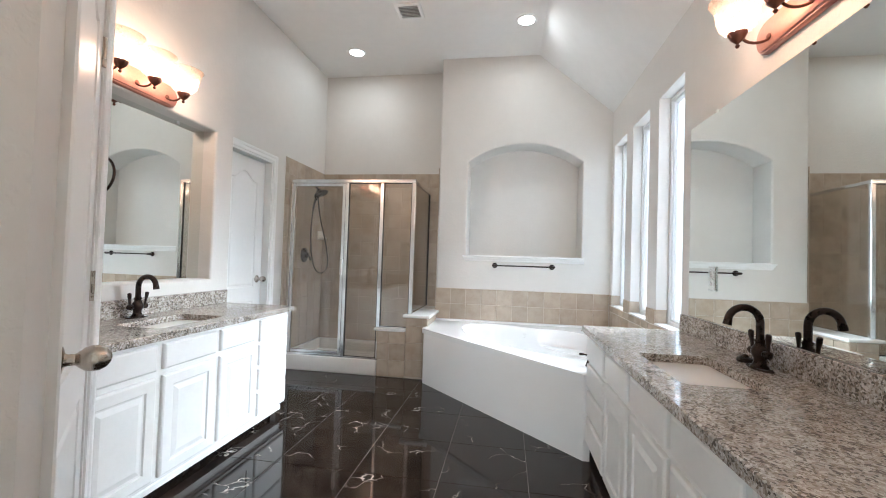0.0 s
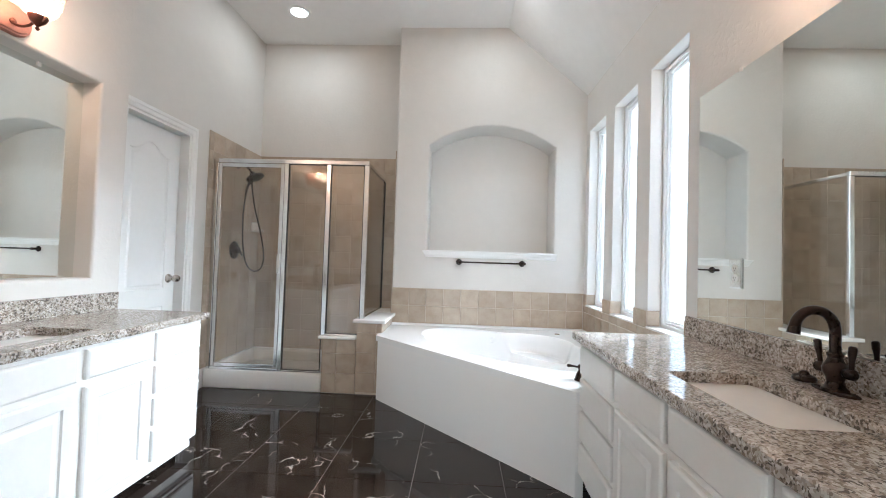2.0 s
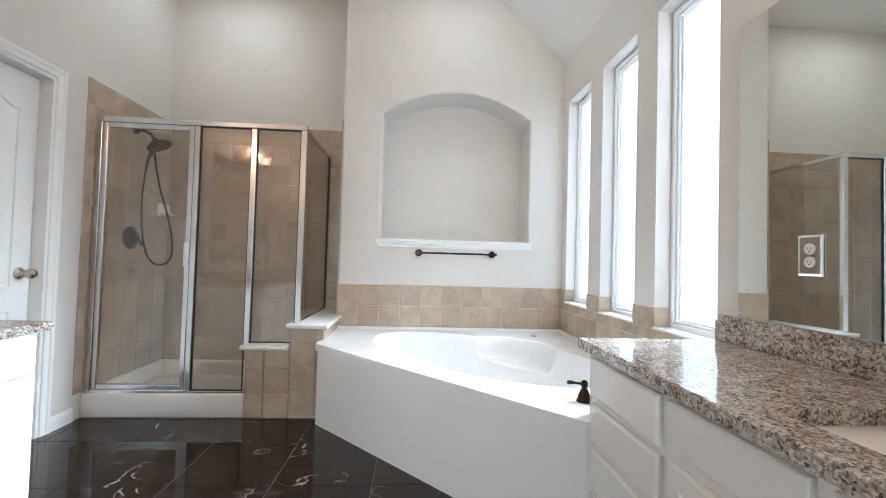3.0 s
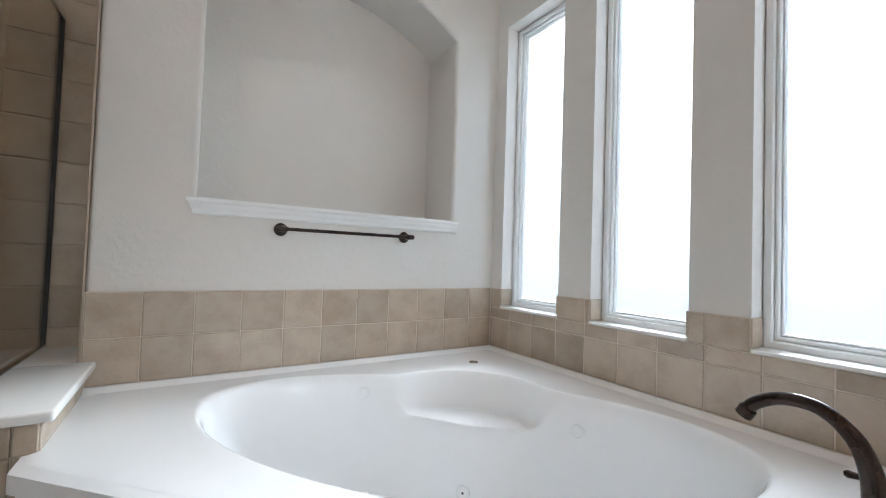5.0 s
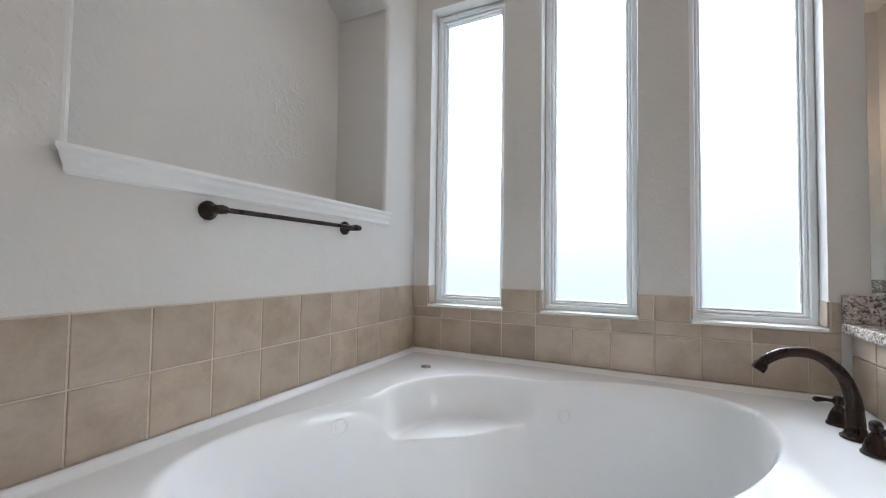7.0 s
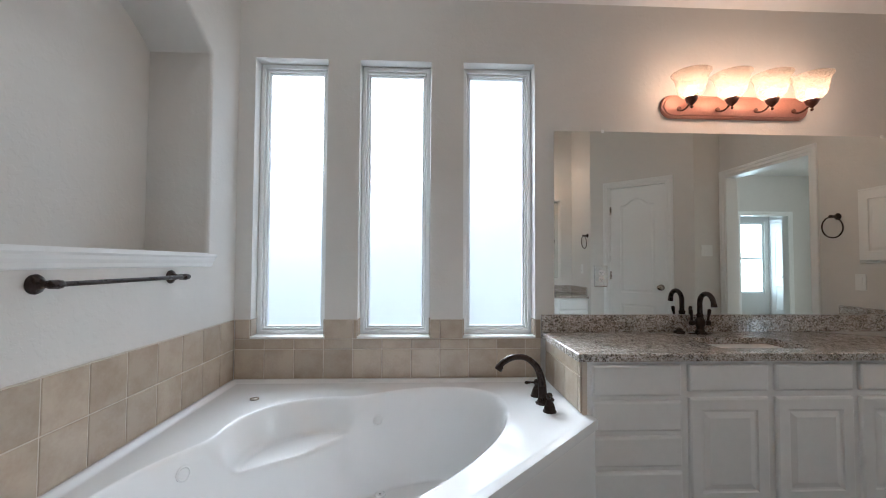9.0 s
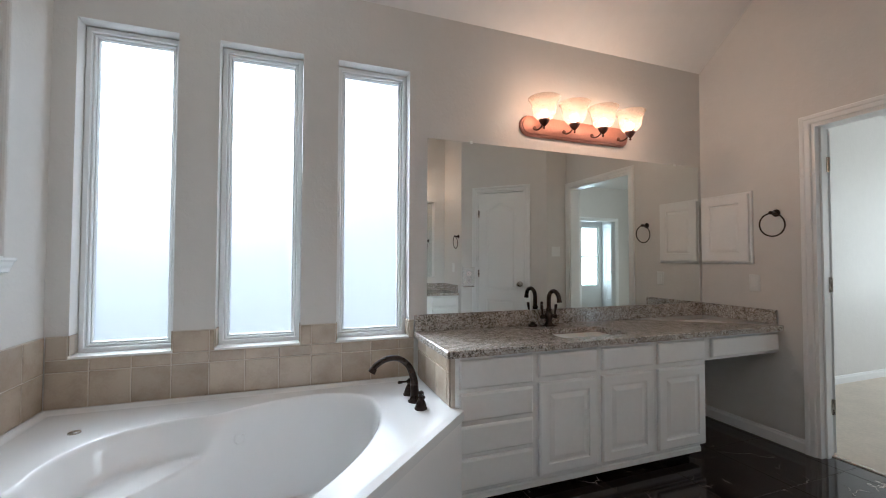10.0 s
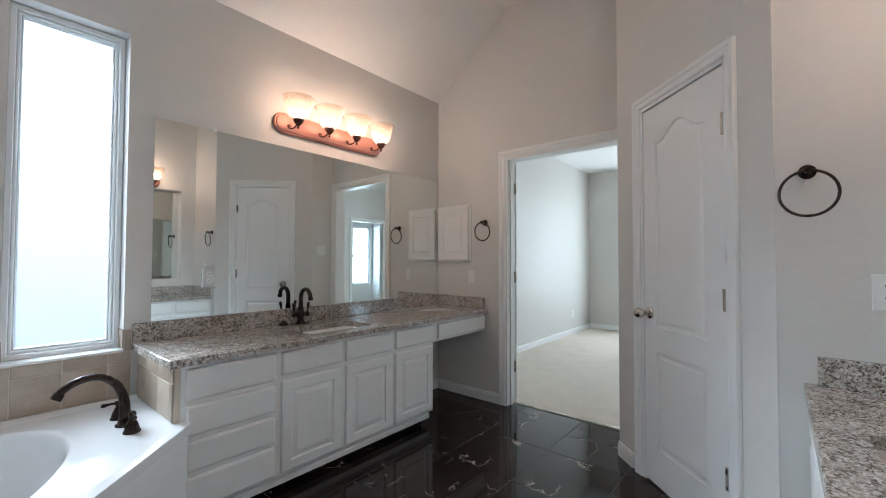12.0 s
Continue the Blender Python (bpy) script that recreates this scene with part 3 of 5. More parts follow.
def hinge(parent, u, z, out, side):
    bm = bmesh.new()
    block(bm, min(u, u + side * 0.013), max(u, u + side * 0.013), z - 0.045, z + 0.045, out, out + 0.003)
    lathe(bm, [(0.006, -0.047), (0.006, 0.047)], Matrix.Translation((u, z, out + 0.005)) @ Matrix.Rotation(-math.pi / 2, 4, "X"), 10)
    return part("hinge", bm, NICKEL, parent, "satin nickel hinge")


def closed_door(name, m, u0, u1, setback, label, knob_left, hinges, h=DOOR_H):
    d = thing(name, m, label, "door", kind="structure")
    casing(d, u0, u1, h)
    jamb(d, u0, u1, h, 0.11)
    w = u1 - u0 - 0.042
    lf = part("leaf", leaf_mesh(w, h - 0.037), TRIM, d, m=Matrix.Translation((u0 + 0.021, 0.012, -setback)))
    knob(d, u0 + 0.021 + (0.046 if knob_left else w - 0.06), 0.912, -setback)
    if hinges:
        for z in (0.30, 1.03, 1.77):
            hinge(d, (u1 - 0.02) if knob_left else (u0 + 0.02), z, -setback + 0.001, -1 if knob_left else 1)
    return d


closed_door("door_1", DIAG, 0.248, 0.862, 0.004, "closed white two-panel closet door with nickel knob", True, True)
closed_door("door_2", wall_frame((WEST, 0, 0), (1, 0, 0)), 3.257, 3.868, 0.07, "closed white two-panel door beside the shower", False, False, DOOR_2H)

ENTRY = wall_frame((0, SOUTH, 0), (0, 1, 0))
entry = thing("door_3", ENTRY, "white bedroom doorway with its panel door swung open", "door", kind="structure")
casing(entry, -DOOR_B, -DOOR_A, DOOR_H)
jamb(entry, -DOOR_B, -DOOR_A, DOOR_H, 0.121)
part("stop", boxed(-DOOR_B + 0.018, -DOOR_B + 0.03, 0, DOOR_H - 0.02, -0.075, -0.04), TRIM, entry)
lf = part("leaf", leaf_mesh(0.868, DOOR_H - 0.032), TRIM, entry, "open white two-panel door leaf",
          m=Matrix.Translation((-DOOR_B + 0.012, 0.012, -0.163)) @ Matrix.Rotation(radians(168), 4, "Y"))
for z in (0.3, 1.05, 1.8):
    hinge(entry, -DOOR_B + 0.022, z, -0.118, 1)
part("threshold", boxed(-DOOR_B + 0.02, -DOOR_A - 0.02, 0.0, 0.007, -0.125, -0.105, 0.002), NICKEL, entry)

far = thing("door_4", wall_frame((BED_W, 0, 0), (1, 0, 0)), "white cased doorway to the far room", "door", kind="structure")
casing(far, -2.86, -1.95, DOOR_H)
jamb(far, -2.86, -1.95, DOOR_H, 0.12)
closed_door("door_5", wall_frame((-4.72, BED_S, 0), (0, 1, 0)), -0.2, 0.25, -0.012, "white panel door in the far room", True, False)
fw = thing("window_4", wall_frame((-5.0, -3.335, 0.55), (1, 0, 0)), "white single-hung window of the far room", "window", kind="structure")
bm = bmesh.new()
loft(bm, [rect_ring(-0.285 + s, 0.285 - s, s, 1.5 - s, z) for s, z in ((0, -0.1), (0, -0.03), (0.035, -0.03), (0.035, -0.1))], False, False)
block(bm, -0.25, 0.25, 0.72, 0.76, -0.08, -0.04)
part("frame", bm, VINYL, fw)
part("pane", boxed(-0.255, 0.255, 0.03, 1.47, -0.072, -0.068), CLEAR, fw).visible_shadow = False
lamp("far_window_light", "AREA", look((-5.11, -3.335, 1.3), (0, -3.335, 1.3)), 16, (0.9, 0.96, 1.0), size=0.57, size_y=1.5)

bw = thing("window_5", wall_frame((-0.4, BED_S, 0), (0, 1, 0)), "white trimmed bedroom window with a wooden sill", "window", kind="structure")
bm = bmesh.new()
loft(bm, [rect_ring(-0.9 + s, 0.9 - s, 0.62 + s, 2.26 - s, z) for s, z in ((0, -0.09), (0, -0.04), (0.045, -0.04), (0.045, -0.09))], False, False)
block(bm, -0.855, 0.855, 1.42, 1.46, -0.08, -0.045)
block(bm, -0.02, 0.02, 0.66, 2.22, -0.085, -0.05)
part("frame", bm, VINYL, bw)
part("pane", boxed(-0.86, 0.86, 0.66, 2.22, -0.072, -0.068), CLEAR, bw).visible_shadow = False
part("sill", boxed(-0.97, 0.97, 0.59, 0.62, 0.0005, 0.05, 0.006), TRIM, bw)
part("apron", boxed(-0.93, 0.93, 0.53, 0.59, 0.0005, 0.014, 0.003), TRIM, bw)
for a in (-0.958, 0.9005):
    part("casing", boxed(a, a + 0.0575, 0.62, 2.32, 0.0005, 0.016, 0.003), TRIM, bw)
part("casing", boxed(-0.9, 0.9, 2.2605, 2.32, 0.0005, 0.016, 0.003), TRIM, bw)


def baseboard(name, m, u0, u1, h=0.083):
    bm = bmesh.new()
    prof = [(0, 0), (0.013, 0), (0.013, h - 0.022), (0.009, h - 0.012), (0.008, h - 0.004), (0.004, h), (0, h)]
    loft(bm, [[(u, y, z) for z, y in prof] for u in (u0, u1)])
    ob = part(name, bm, TRIM, m=m)
    return tagged(ob, "white moulded baseboard", "baseboard", kind="structure")


baseboard("baseboard", ENTRY, -EAST, -DOOR_B - 0.058)
baseboard("baseboard", ENTRY, -DOOR_A + 0.058, -P1[0])
baseboard("baseboard", DIAG, 0.004, 0.162)
baseboard("baseboard", DIAG, 0.889, DIAG_W)
baseboard("baseboard", wall_frame((P1[0], 0, 0), (1, 0, 0)), SOUTH + 0.014, P1[1] - 0.004)
baseboard("baseboard", wall_frame((WEST, 0, 0), (1, 0, 0)), 3.926, 4.083)
baseboard("baseboard", wall_frame((EAST, 0, 0), (-1, 0, 0)), -1.24, -SOUTH - 0.014)
baseboard("baseboard", wall_frame((BED_E, 0, 0), (-1, 0, 0)), -BED_N, -BED_S)
baseboard("baseboard", wall_frame((0, BED_S, 0), (0, 1, 0)), -BED_E, -BED_W)

# niche sill
bm = bmesh.new()
prof = [(0, 0.0), (0.032, 0.0), (0.032, -0.010), (0.024, -0.018), (0.020, -0.03), (0.012, -0.042), (0.010, -0.055), (0, -0.06)]
loft(bm, [[(x - k * d, z + N_SILL + 0.002, d) for d, z in prof] for x, k in ((N_L - 0.004, 1), (N_R + 0.026, 0))])
shelf = thing("niche_sill", wall_frame((0, NORTH, 0), (0, -1, 0)), "white moulded wooden sill along the niche", "sill", kind="structure")
part("moulding", bm, TRIM, shelf)
part("ledge", boxed(N_L + 0.002, N_R - 0.002, N_SILL + 0.001, N_SILL + 0.008, -N_DEPTH + 0.002, 0.004), TRIM, shelf)


# ---- vanities ----
def drawer_front(parent, u0, u1, z0, z1, name="drawer_front"):
    bm = bmesh.new()
    panel_front(bm, u0, u1, z0, z1, [(0, 0), (0, 0.012), (0.003, 0.016), (0.009, 0.019)])
    return part(name, bm, CABINET, parent)


def cabinet_door(parent, u0, u1, z0, z1):
    bm = bmesh.new()
    panel_front(bm, u0, u1, z0, z1, [(0, 0), (0, 0.012), (0.003, 0.016), (0.009, 0.019), (0.052, 0.019), (0.056, 0.012), (0.064, 0.011), (0.088, 0.018)])
    return part("door", bm, CABINET, parent, "raised-panel cabinet door")


def vanity(name, m, length, depth, columns, label, apron=0.0):
    """Cabinet along local x with its front at z=0; columns run from x=0: (kind, width)."""
    v = thing(name, m, label, "vanity")
    part("body", boxed(0, length, 0.104, COUNTER - 0.035, -depth, 0), CABINET, v)
    # dark gap below the body, put into the kick's colour
    part("toe_kick", boxed(0.03, length - 0.03, 0.0, 0.055, -depth, -0.085), KICK, v, "recessed toe kick, near-black for the dark gap")
    bm = bmesh.new()
    loft(bm, [[(u, y, z) for z, y in ((-depth, 0.048), (-0.022, 0.048), (-0.022, 0.074), (-0.028, 0.080), (-0.026, 0.090), (-0.018, 0.097), (-0.018, 0.104), (-depth, 0.104))] for u in (0.012, length - 0.012)])
    part("base_moulding", bm, CABINET, v)
    u = 0
    for kind, w in columns:
        a, b = u + 0.018, u + w - 0.018
        if kind == "drawers":
            for z0, z1 in ((0.588, 0.722), (0.437, 0.566), (0.285, 0.413), (0.118, 0.262)):
                drawer_front(v, a, b, z0, z1)
        else:
            drawer_front(v, a, b, 0.606, 0.722, "false_front")
            cabinet_door(v, a, b, 0.118, 0.578)
        u += w
    if apron:
        part("apron", boxed(length, length + apron, 0.595, COUNTER - 0.035, -depth, -0.002), CABINET, v)
        drawer_front(v, length + 0.045, length + apron - 0.02, 0.612, 0.722)
    return v


def counter(name, m, u0, u1, depth, sink, label, side):
    """Granite top in a wall frame at counter height: y is out of the wall here, with a sink cut-out."""
    c = thing(name, m, label, "countertop")
    t = 0.034
    s0, s1, d0, d1 = sink
    r = 0.03

    def rounded(a, b, p, q, z, rad, n=5):
        out = []
        for cx, cy, st in ((b - rad, q - rad, 0), (a + rad, q - rad, 90), (a + rad, p + rad, 180), (b - rad, p + rad, 270)):
            out += [(cx + rad * math.cos(radians(st + 90 * i / n)), cy + rad * math.sin(radians(st + 90 * i / n)), z) for i in range(n + 1)]
        return out

    bm = bmesh.new()
    hole = rounded(s0, s1, d0, d1, 0, r)
    n = len(hole)

    def outer(z, e=0.0):
        pts = []
        for x, y, _ in hole:
            cx, cy = (s0 + s1) / 2, (d0 + d1) / 2
            dx, dy = x - cx, y - cy
            k = min(((u1 - e if dx > 0 else u0 + e) - cx) / dx if abs(dx) > 1e-6 else 1e9, ((depth - e if dy > 0 else 0) - cy) / dy if abs(dy) > 1e-6 else 1e9)
            pts.append((cx + dx * k, cy + dy * k, z))
        return pts

    rings = [[(x, y, -t) for x, y, _ in hole], [(x, y, 0) for x, y, _ in hole], outer(0, 0.004), outer(-0.004), outer(-t)]
    for ring in rings[2:]:
        for cx, cy in ((u0, 0), (u1, 0), (u0, depth), (u1, depth)):
            i = min(range(n), key=lambda k: (ring[k][0] - cx) ** 2 + (ring[k][1] - cy) ** 2)
            e = 0.004 if ring is rings[2] else 0
            ring[i] = (cx + (e if cx == u0 else -e), cy - (e if cy else 0), ring[i][2])
    vs = loft(bm, rings, False, False)
    for i in range(n):
        j = (i + 1) % n
        bm.faces.new((vs[0][i], vs[0][j], vs[-1][j], vs[-1][i]))
    part("slab", bm, GRANITE, c)
    part("backsplash", boxed(u0, u1, 0.002, 0.022, 0.0005, 0.096, 0.002, 1), GRANITE, c)
    lo, hi = (u1 - 0.022, u1 - 0.002) if side > 0 else (u0 + 0.002, u0 + 0.022)
    part("sidesplash", boxed(lo, hi, 0.0225, depth - 0.035, 0.0005, 0.096, 0.002, 1), GRANITE, c)
    s = thing("sink", m, "white rectangular undermount porcelain sink", "sink", "vanity sinks")
    bm = bmesh.new()
    prof = [(-0.012, -t), (-0.004, -t - 0.001), (0.004, -t - 0.03), (0.018, -0.13), (0.05, -0.155), (0.11, -0.163)]
    loft(bm, [rounded(s0 + i, s1 - i, d0 + i, d1 - i, z, max(r + i * 0.3, 0.012)) for i, z in prof], False, True)
    part("bowl", bm, PORCELAIN, s, smooth=True)
    bm = bmesh.new()
    lathe(bm, [(0.022, 0), (0.022, 0.003), (0.014, 0.004)], Matrix.Translation(((s0 + s1) / 2, (d0 + d1) / 2, -0.1625)))
    part("drain", bm, NICKEL, s)
    return c


def basin_faucet(m):
    """Single-post faucet with a vase body; y points out over the bowl."""
    f = thing("faucet", m, "oil-rubbed bronze high-arc faucet with two lever handles", "faucet", "vanity faucets")
    oval = lambda a, b, z: [(a * math.cos(2 * math.pi * i / 28), b * math.sin(2 * math.pi * i / 28), z) for i in range(28)]
    bm = bmesh.new()
    loft(bm, [oval(0.068, 0.030, 0), oval(0.068, 0.030, 0.003), oval(0.064, 0.027, 0.006)])
    part("base_plate", bm, BRONZE, f, smooth=True)
    bm = bmesh.new()
    lathe(bm, [(0.031, 0.005), (0.030, 0.011), (0.023, 0.017), (0.019, 0.028), (0.021, 0.040), (0.027, 0.052), (0.029, 0.064), (0.026, 0.076), (0.018, 0.088), (0.0155, 0.096), (0.0185, 0.100), (0.0185, 0.106), (0.015, 0.110)])
    part("body", bm, BRONZE, f, smooth=True)
    bm = bmesh.new()
    path = [(0, 0, 0.105), (0, 0, 0.165)] + arc((0, 0.055, 0.17), 0.055, 180, 12, 18, (0, 1, 0), (0, 0, 1)) + [(0, 0.111, 0.168), (0, 0.113, 0.158)]
    tube(bm, path, 0.0135, 16, [0.0135] * (len(path) - 3) + [0.0135, 0.015, 0.0155])
    part("spout", bm, BRONZE, f, smooth=True)
    for sx in (-1, 1):
        bm = bmesh.new()
        lathe(bm, [(0.012, 0.018), (0.0105, 0.030), (0.014, 0.036), (0.0155, 0.044), (0.0145, 0.054), (0.008, 0.060)], Matrix.Translation((0, 0, 0.060)) @ Matrix.Rotation(sx * math.pi / 2, 4, "Y"), 18)
        tube(bm, [(sx * 0.046, 0, 0.058), (sx * 0.047, 0, 0.075), (sx * 0.049, 0.001, 0.095), (sx * 0.052, 0.002, 0.118), (sx * 0.054, 0.002, 0.133), (sx * 0.0545, 0.002, 0.137)], 0.008, 12, [0.008, 0.0062, 0.0066, 0.0095, 0.0098, 0.005])
        part("handle", bm, BRONZE, f, smooth=True)
    bm = bmesh.new()
    tube(bm, [(0, -0.02, 0.01), (0, -0.02, 0.07)], 0.003, 8)
    lathe(bm, [(0.003, 0.068), (0.006, 0.072), (0.006, 0.08), (0.002, 0.084)], Matrix.Translation((0, -0.02, 0)), 10)
    part("lift_rod", bm, BRONZE, f)
    return f


st = thing("drain_stopper", Matrix.Translation((0.925, 2.155, COUNTER + 0.0015)), "loose dark bronze drain stopper lying on granite", "stopper")
bm = bmesh.new()
lathe(bm, [(0.029, 0.0), (0.031, 0.006), (0.027, 0.014), (0.014, 0.019), (0.011, 0.026), (0.004, 0.030)], segments=20)
part("cap", bm, BRONZE, st, smooth=True)

FRONT_R, FRONT_L = 0.47, -1.57
# frame along the east vanity: x runs south from the tub end, front faces west
vr = wall_frame((FRONT_R, 2.862, 0), (-1, 0, 0))
vanity("vanity_cabinet", vr, 2.862 - 1.245, EAST - FRONT_R - 0.001, [("drawers", 0.43), ("door", 0.394), ("door", 0.392), ("door", 0.401)],
       "white raised-panel vanity cabinet with drawers and open knee space", apron=1.245 - SOUTH - 0.001)


def top_frame(origin, n):
    """Frame of a top: x to the right facing the wall, y out of the wall, z up."""
    y, z = Vector(n), Vector((0, 0, 1))
    m = Matrix((y.cross(z), y, z)).transposed().to_4x4()
    m.translation = origin
    return m


TR = top_frame((EAST, 0, COUNTER), (-1, 0, 0))
TL = top_frame((VANITY_WALL, 0, COUNTER), (1, 0, 0))
counter("countertop", TR, SOUTH + 0.001, 2.915, EAST - 0.434, (1.755, 2.205, 0.195, 0.465), "speckled grey granite countertop with a long return", -1)
counter("countertop", TL, -3.094, -RING_WALL - 0.001, -1.54 - VANITY_WALL, (-2.49, -2.05, 0.19, 0.46), "speckled grey granite countertop with polished edge", 1)
basin_faucet(TR @ Matrix.Translation((2.042, 0.085, 0.001)))
basin_faucet(TL @ Matrix.Translation((-2.29, 0.085, 0.001)))
vl = wall_frame((FRONT_L, RING_WALL + 0.001, 0), (1, 0, 0))
vanity("vanity_cabinet", vl, 3.06 - RING_WALL, FRONT_L - VANITY_WALL - 0.001, [("door", 0.375), ("door", 0.372), ("door", 0.36), ("drawers", 0.352)],
       "white raised-panel vanity cabinet beside the closet door")

# ---- mirrors and wall fittings ----
EASTF = wall_frame((EAST, 0, 0), (-1, 0, 0))
mir = thing("mirror", EASTF, "large frameless wall mirror over the granite backsplash", "mirror")
bm = bmesh.new()
block(bm, -2.838, -0.602, COUNTER + 0.098, 1.93, 0.001, 0.006)
part("glass", bm, MIRROR, mir)
for u in (-2.55, -0.85):
    part("clip", boxed(u - 0.008, u + 0.008, 1.922, 1.94, 0.001, 0.01, 0.002), PLASTIC, mir)
WESTF = wall_frame((VANITY_WALL, 0, 0), (1, 0, 0))
mir = thing("mirror", WESTF, "mirror set in a plastered wall recess", "mirror")
part("glass", boxed(1.757, 2.933, 0.959, 2.006, -0.108, -0.1), MIRROR, mir)
for u in (2.0, 2.7):
    part("clip", boxed(u - 0.008, u + 0.008, 1.985, 2.006, -0.1, -0.094, 0.002), PLASTIC, mir)


def vanity_light(m, pitch, half, count, label):
    """Bar light in a wall frame, centred at its plate."""
    v = thing("vanity_light", m, label, "wall light", "vanity lights")

    def stadium(half, r, z, n=10):
        return [(half + r * math.cos(radians(a)), r * math.sin(radians(a)), z) for a in [-90 + 180 * i / n for i in range(n + 1)]] + \
               [(-half + r * math.cos(radians(a)), r * math.sin(radians(a)), z) for a in [90 + 180 * i / n for i in range(n + 1)]]

    bm = bmesh.new()
    loft(bm, [stadium(half, r, z) for r, z in ((0.068, 0.001), (0.068, 0.012), (0.062, 0.02), (0.056, 0.02), (0.053, 0.026), (0.048, 0.028))])
    part("back_plate", bm, COPPER, v, smooth=True)
    for k in range(count):
        x = (k - (count - 1) / 2) * pitch
        bm = bmesh.new()
        tube(bm, smooth_path([(x, -0.018, 0.02), (x, -0.034, 0.045), (x, -0.04, 0.075), (x, -0.034, 0.105), (x, -0.014, 0.13), (x, 0.004, 0.155), (x, -0.004, 0.172), (x, -0.02, 0.163)]), 0.0055, 8)
        lathe(bm, [(0.014, 0), (0.014, 0.006), (0.008, 0.01)], Matrix.Translation((x, -0.018, 0.026)), 14)
        part("arm", bm, DARKCOPPER, v, smooth=True)
        up = Matrix.Translation((x, 0, 0.14)) @ Matrix.Rotation(-math.pi / 2, 4, "X")
        bm = bmesh.new()
        lathe(bm, [(0.004, -0.058), (0.009, -0.05), (0.004, -0.042), (0.012, -0.034), (0.026, -0.02), (0.033, -0.004), (0.034, 0.002), (0.03, 0.002)], up, 20)
        part("cup", bm, DARKCOPPER, v, smooth=True)
        bm = bmesh.new()
        prof = [(0.029, 0.0), (0.050, 0.011), (0.066, 0.032), (0.074, 0.056), (0.077, 0.080), (0.081, 0.103), (0.090, 0.124), (0.101, 0.138)]
        lathe(bm, prof + [(r - 0.003, h) for r, h in prof[::-1]], up, 28, False)
        part("shade", bm, SHADE, v, "glowing frosted glass shade", True).visible_shadow = False
        bm = bmesh.new()
        lathe(bm, [(0.012, 0.004), (0.013, 0.014), (0.021, 0.028), (0.024, 0.042), (0.019, 0.058), (0.008, 0.065)], up, 16)
        part("bulb", bm, BULBGLASS, v, smooth=True).visible_shadow = False
        lamp("bulb_light", "POINT", m @ Matrix.Translation((x, 0.062, 0.14)), BULB, (1.0, 0.55, 0.33), radius=0.03)
    return v


BULBGLASS = emitter("lit bulb", (1.0, 0.84, 0.66), 12)
vanity_light(EASTF @ Matrix.Translation((-1.762, 2.082, 0.001)), 0.231, 0.379, 4, "copper-bronze four-lamp wall light with glowing alabaster shades")
vanity_light(WESTF @ Matrix.Translation((2.272, 2.088, 0.001)), 0.2, 0.222, 3, "copper-bronze three-lamp wall light above the recessed mirror")


def towel_ring(m, r=0.076):
    t = thing("towel_ring", m, "oil-rubbed bronze towel ring on the wall", "towel ring", "towel rings")
    bm = bmesh.new()
    lathe(bm, [(0.024, 0.001), (0.025, 0.006), (0.022, 0.011), (0.012, 0.016), (0.009, 0.04), (0.012, 0.048), (0.012, 0.064), (0.007, 0.069)])
    part("mount", bm, BRONZE, t, smooth=True)
    bm = bmesh.new()
    c = [(r * math.sin(2 * math.pi * i / 40), -r - 0.003 + r * math.cos(2 * math.pi * i / 40), 0.056 - 0.014 * (1 - math.cos(2 * math.pi * i / 40)) / 2) for i in range(40)]
    rings = []
    for i in range(40):
        p, d = Vector(c[i]), (Vector(c[(i + 1) % 40]) - Vector(c[i - 1])).normalized()
        a = Vector((0, 0, 1)).cross(d).normalized()
        b = d.cross(a)
        rings.append([p + 0.0048 * (math.cos(q) * a + math.sin(q) * b) for q in [2 * math.pi * k / 8 for k in range(8)]])
    loft(bm, rings + [rings[0]], False, False)
    bmesh.ops.remove_doubles(bm, verts=bm.verts, dist=1e-6)
    part("ring", bm, BRONZE, t, smooth=True)
    return t


towel_ring(ENTRY @ Matrix.Translation((-0.465, 1.515, 0)))
towel_ring(wall_frame((-1.559, RING_WALL, 1.502), (0, 1, 0)))

bar = thing("towel_bar", wall_frame((0.14, NORTH, 1.10), (0, -1, 0)), "dark bronze towel bar under the niche", "towel bar")
bm = bmesh.new()
tube(bm, [(-0.29, 0, 0.062), (0.29, 0, 0.062)], 0.0075, 12)
part("rod", bm, BRONZE, bar, smooth=True)
for sx in (-1, 1):
    bm = bmesh.new()
    lathe(bm, [(0.027, 0.001), (0.028, 0.006), (0.025, 0.012), (0.014, 0.02), (0.010, 0.034), (0.012, 0.044), (0.013, 0.066), (0.009, 0.073)], Matrix.Translation((sx * 0.29, 0, 0)))
    lathe(bm, [(0.005, -0.028), (0.011, -0.022), (0.012, -0.01), (0.012, 0.012), (0.007, 0.02)], Matrix.Translation((sx * 0.29, 0, 0.062)) @ Matrix.Rotation(-sx * math.pi / 2, 4, "Y"))
    part("post", bm, BRONZE, bar, smooth=True)


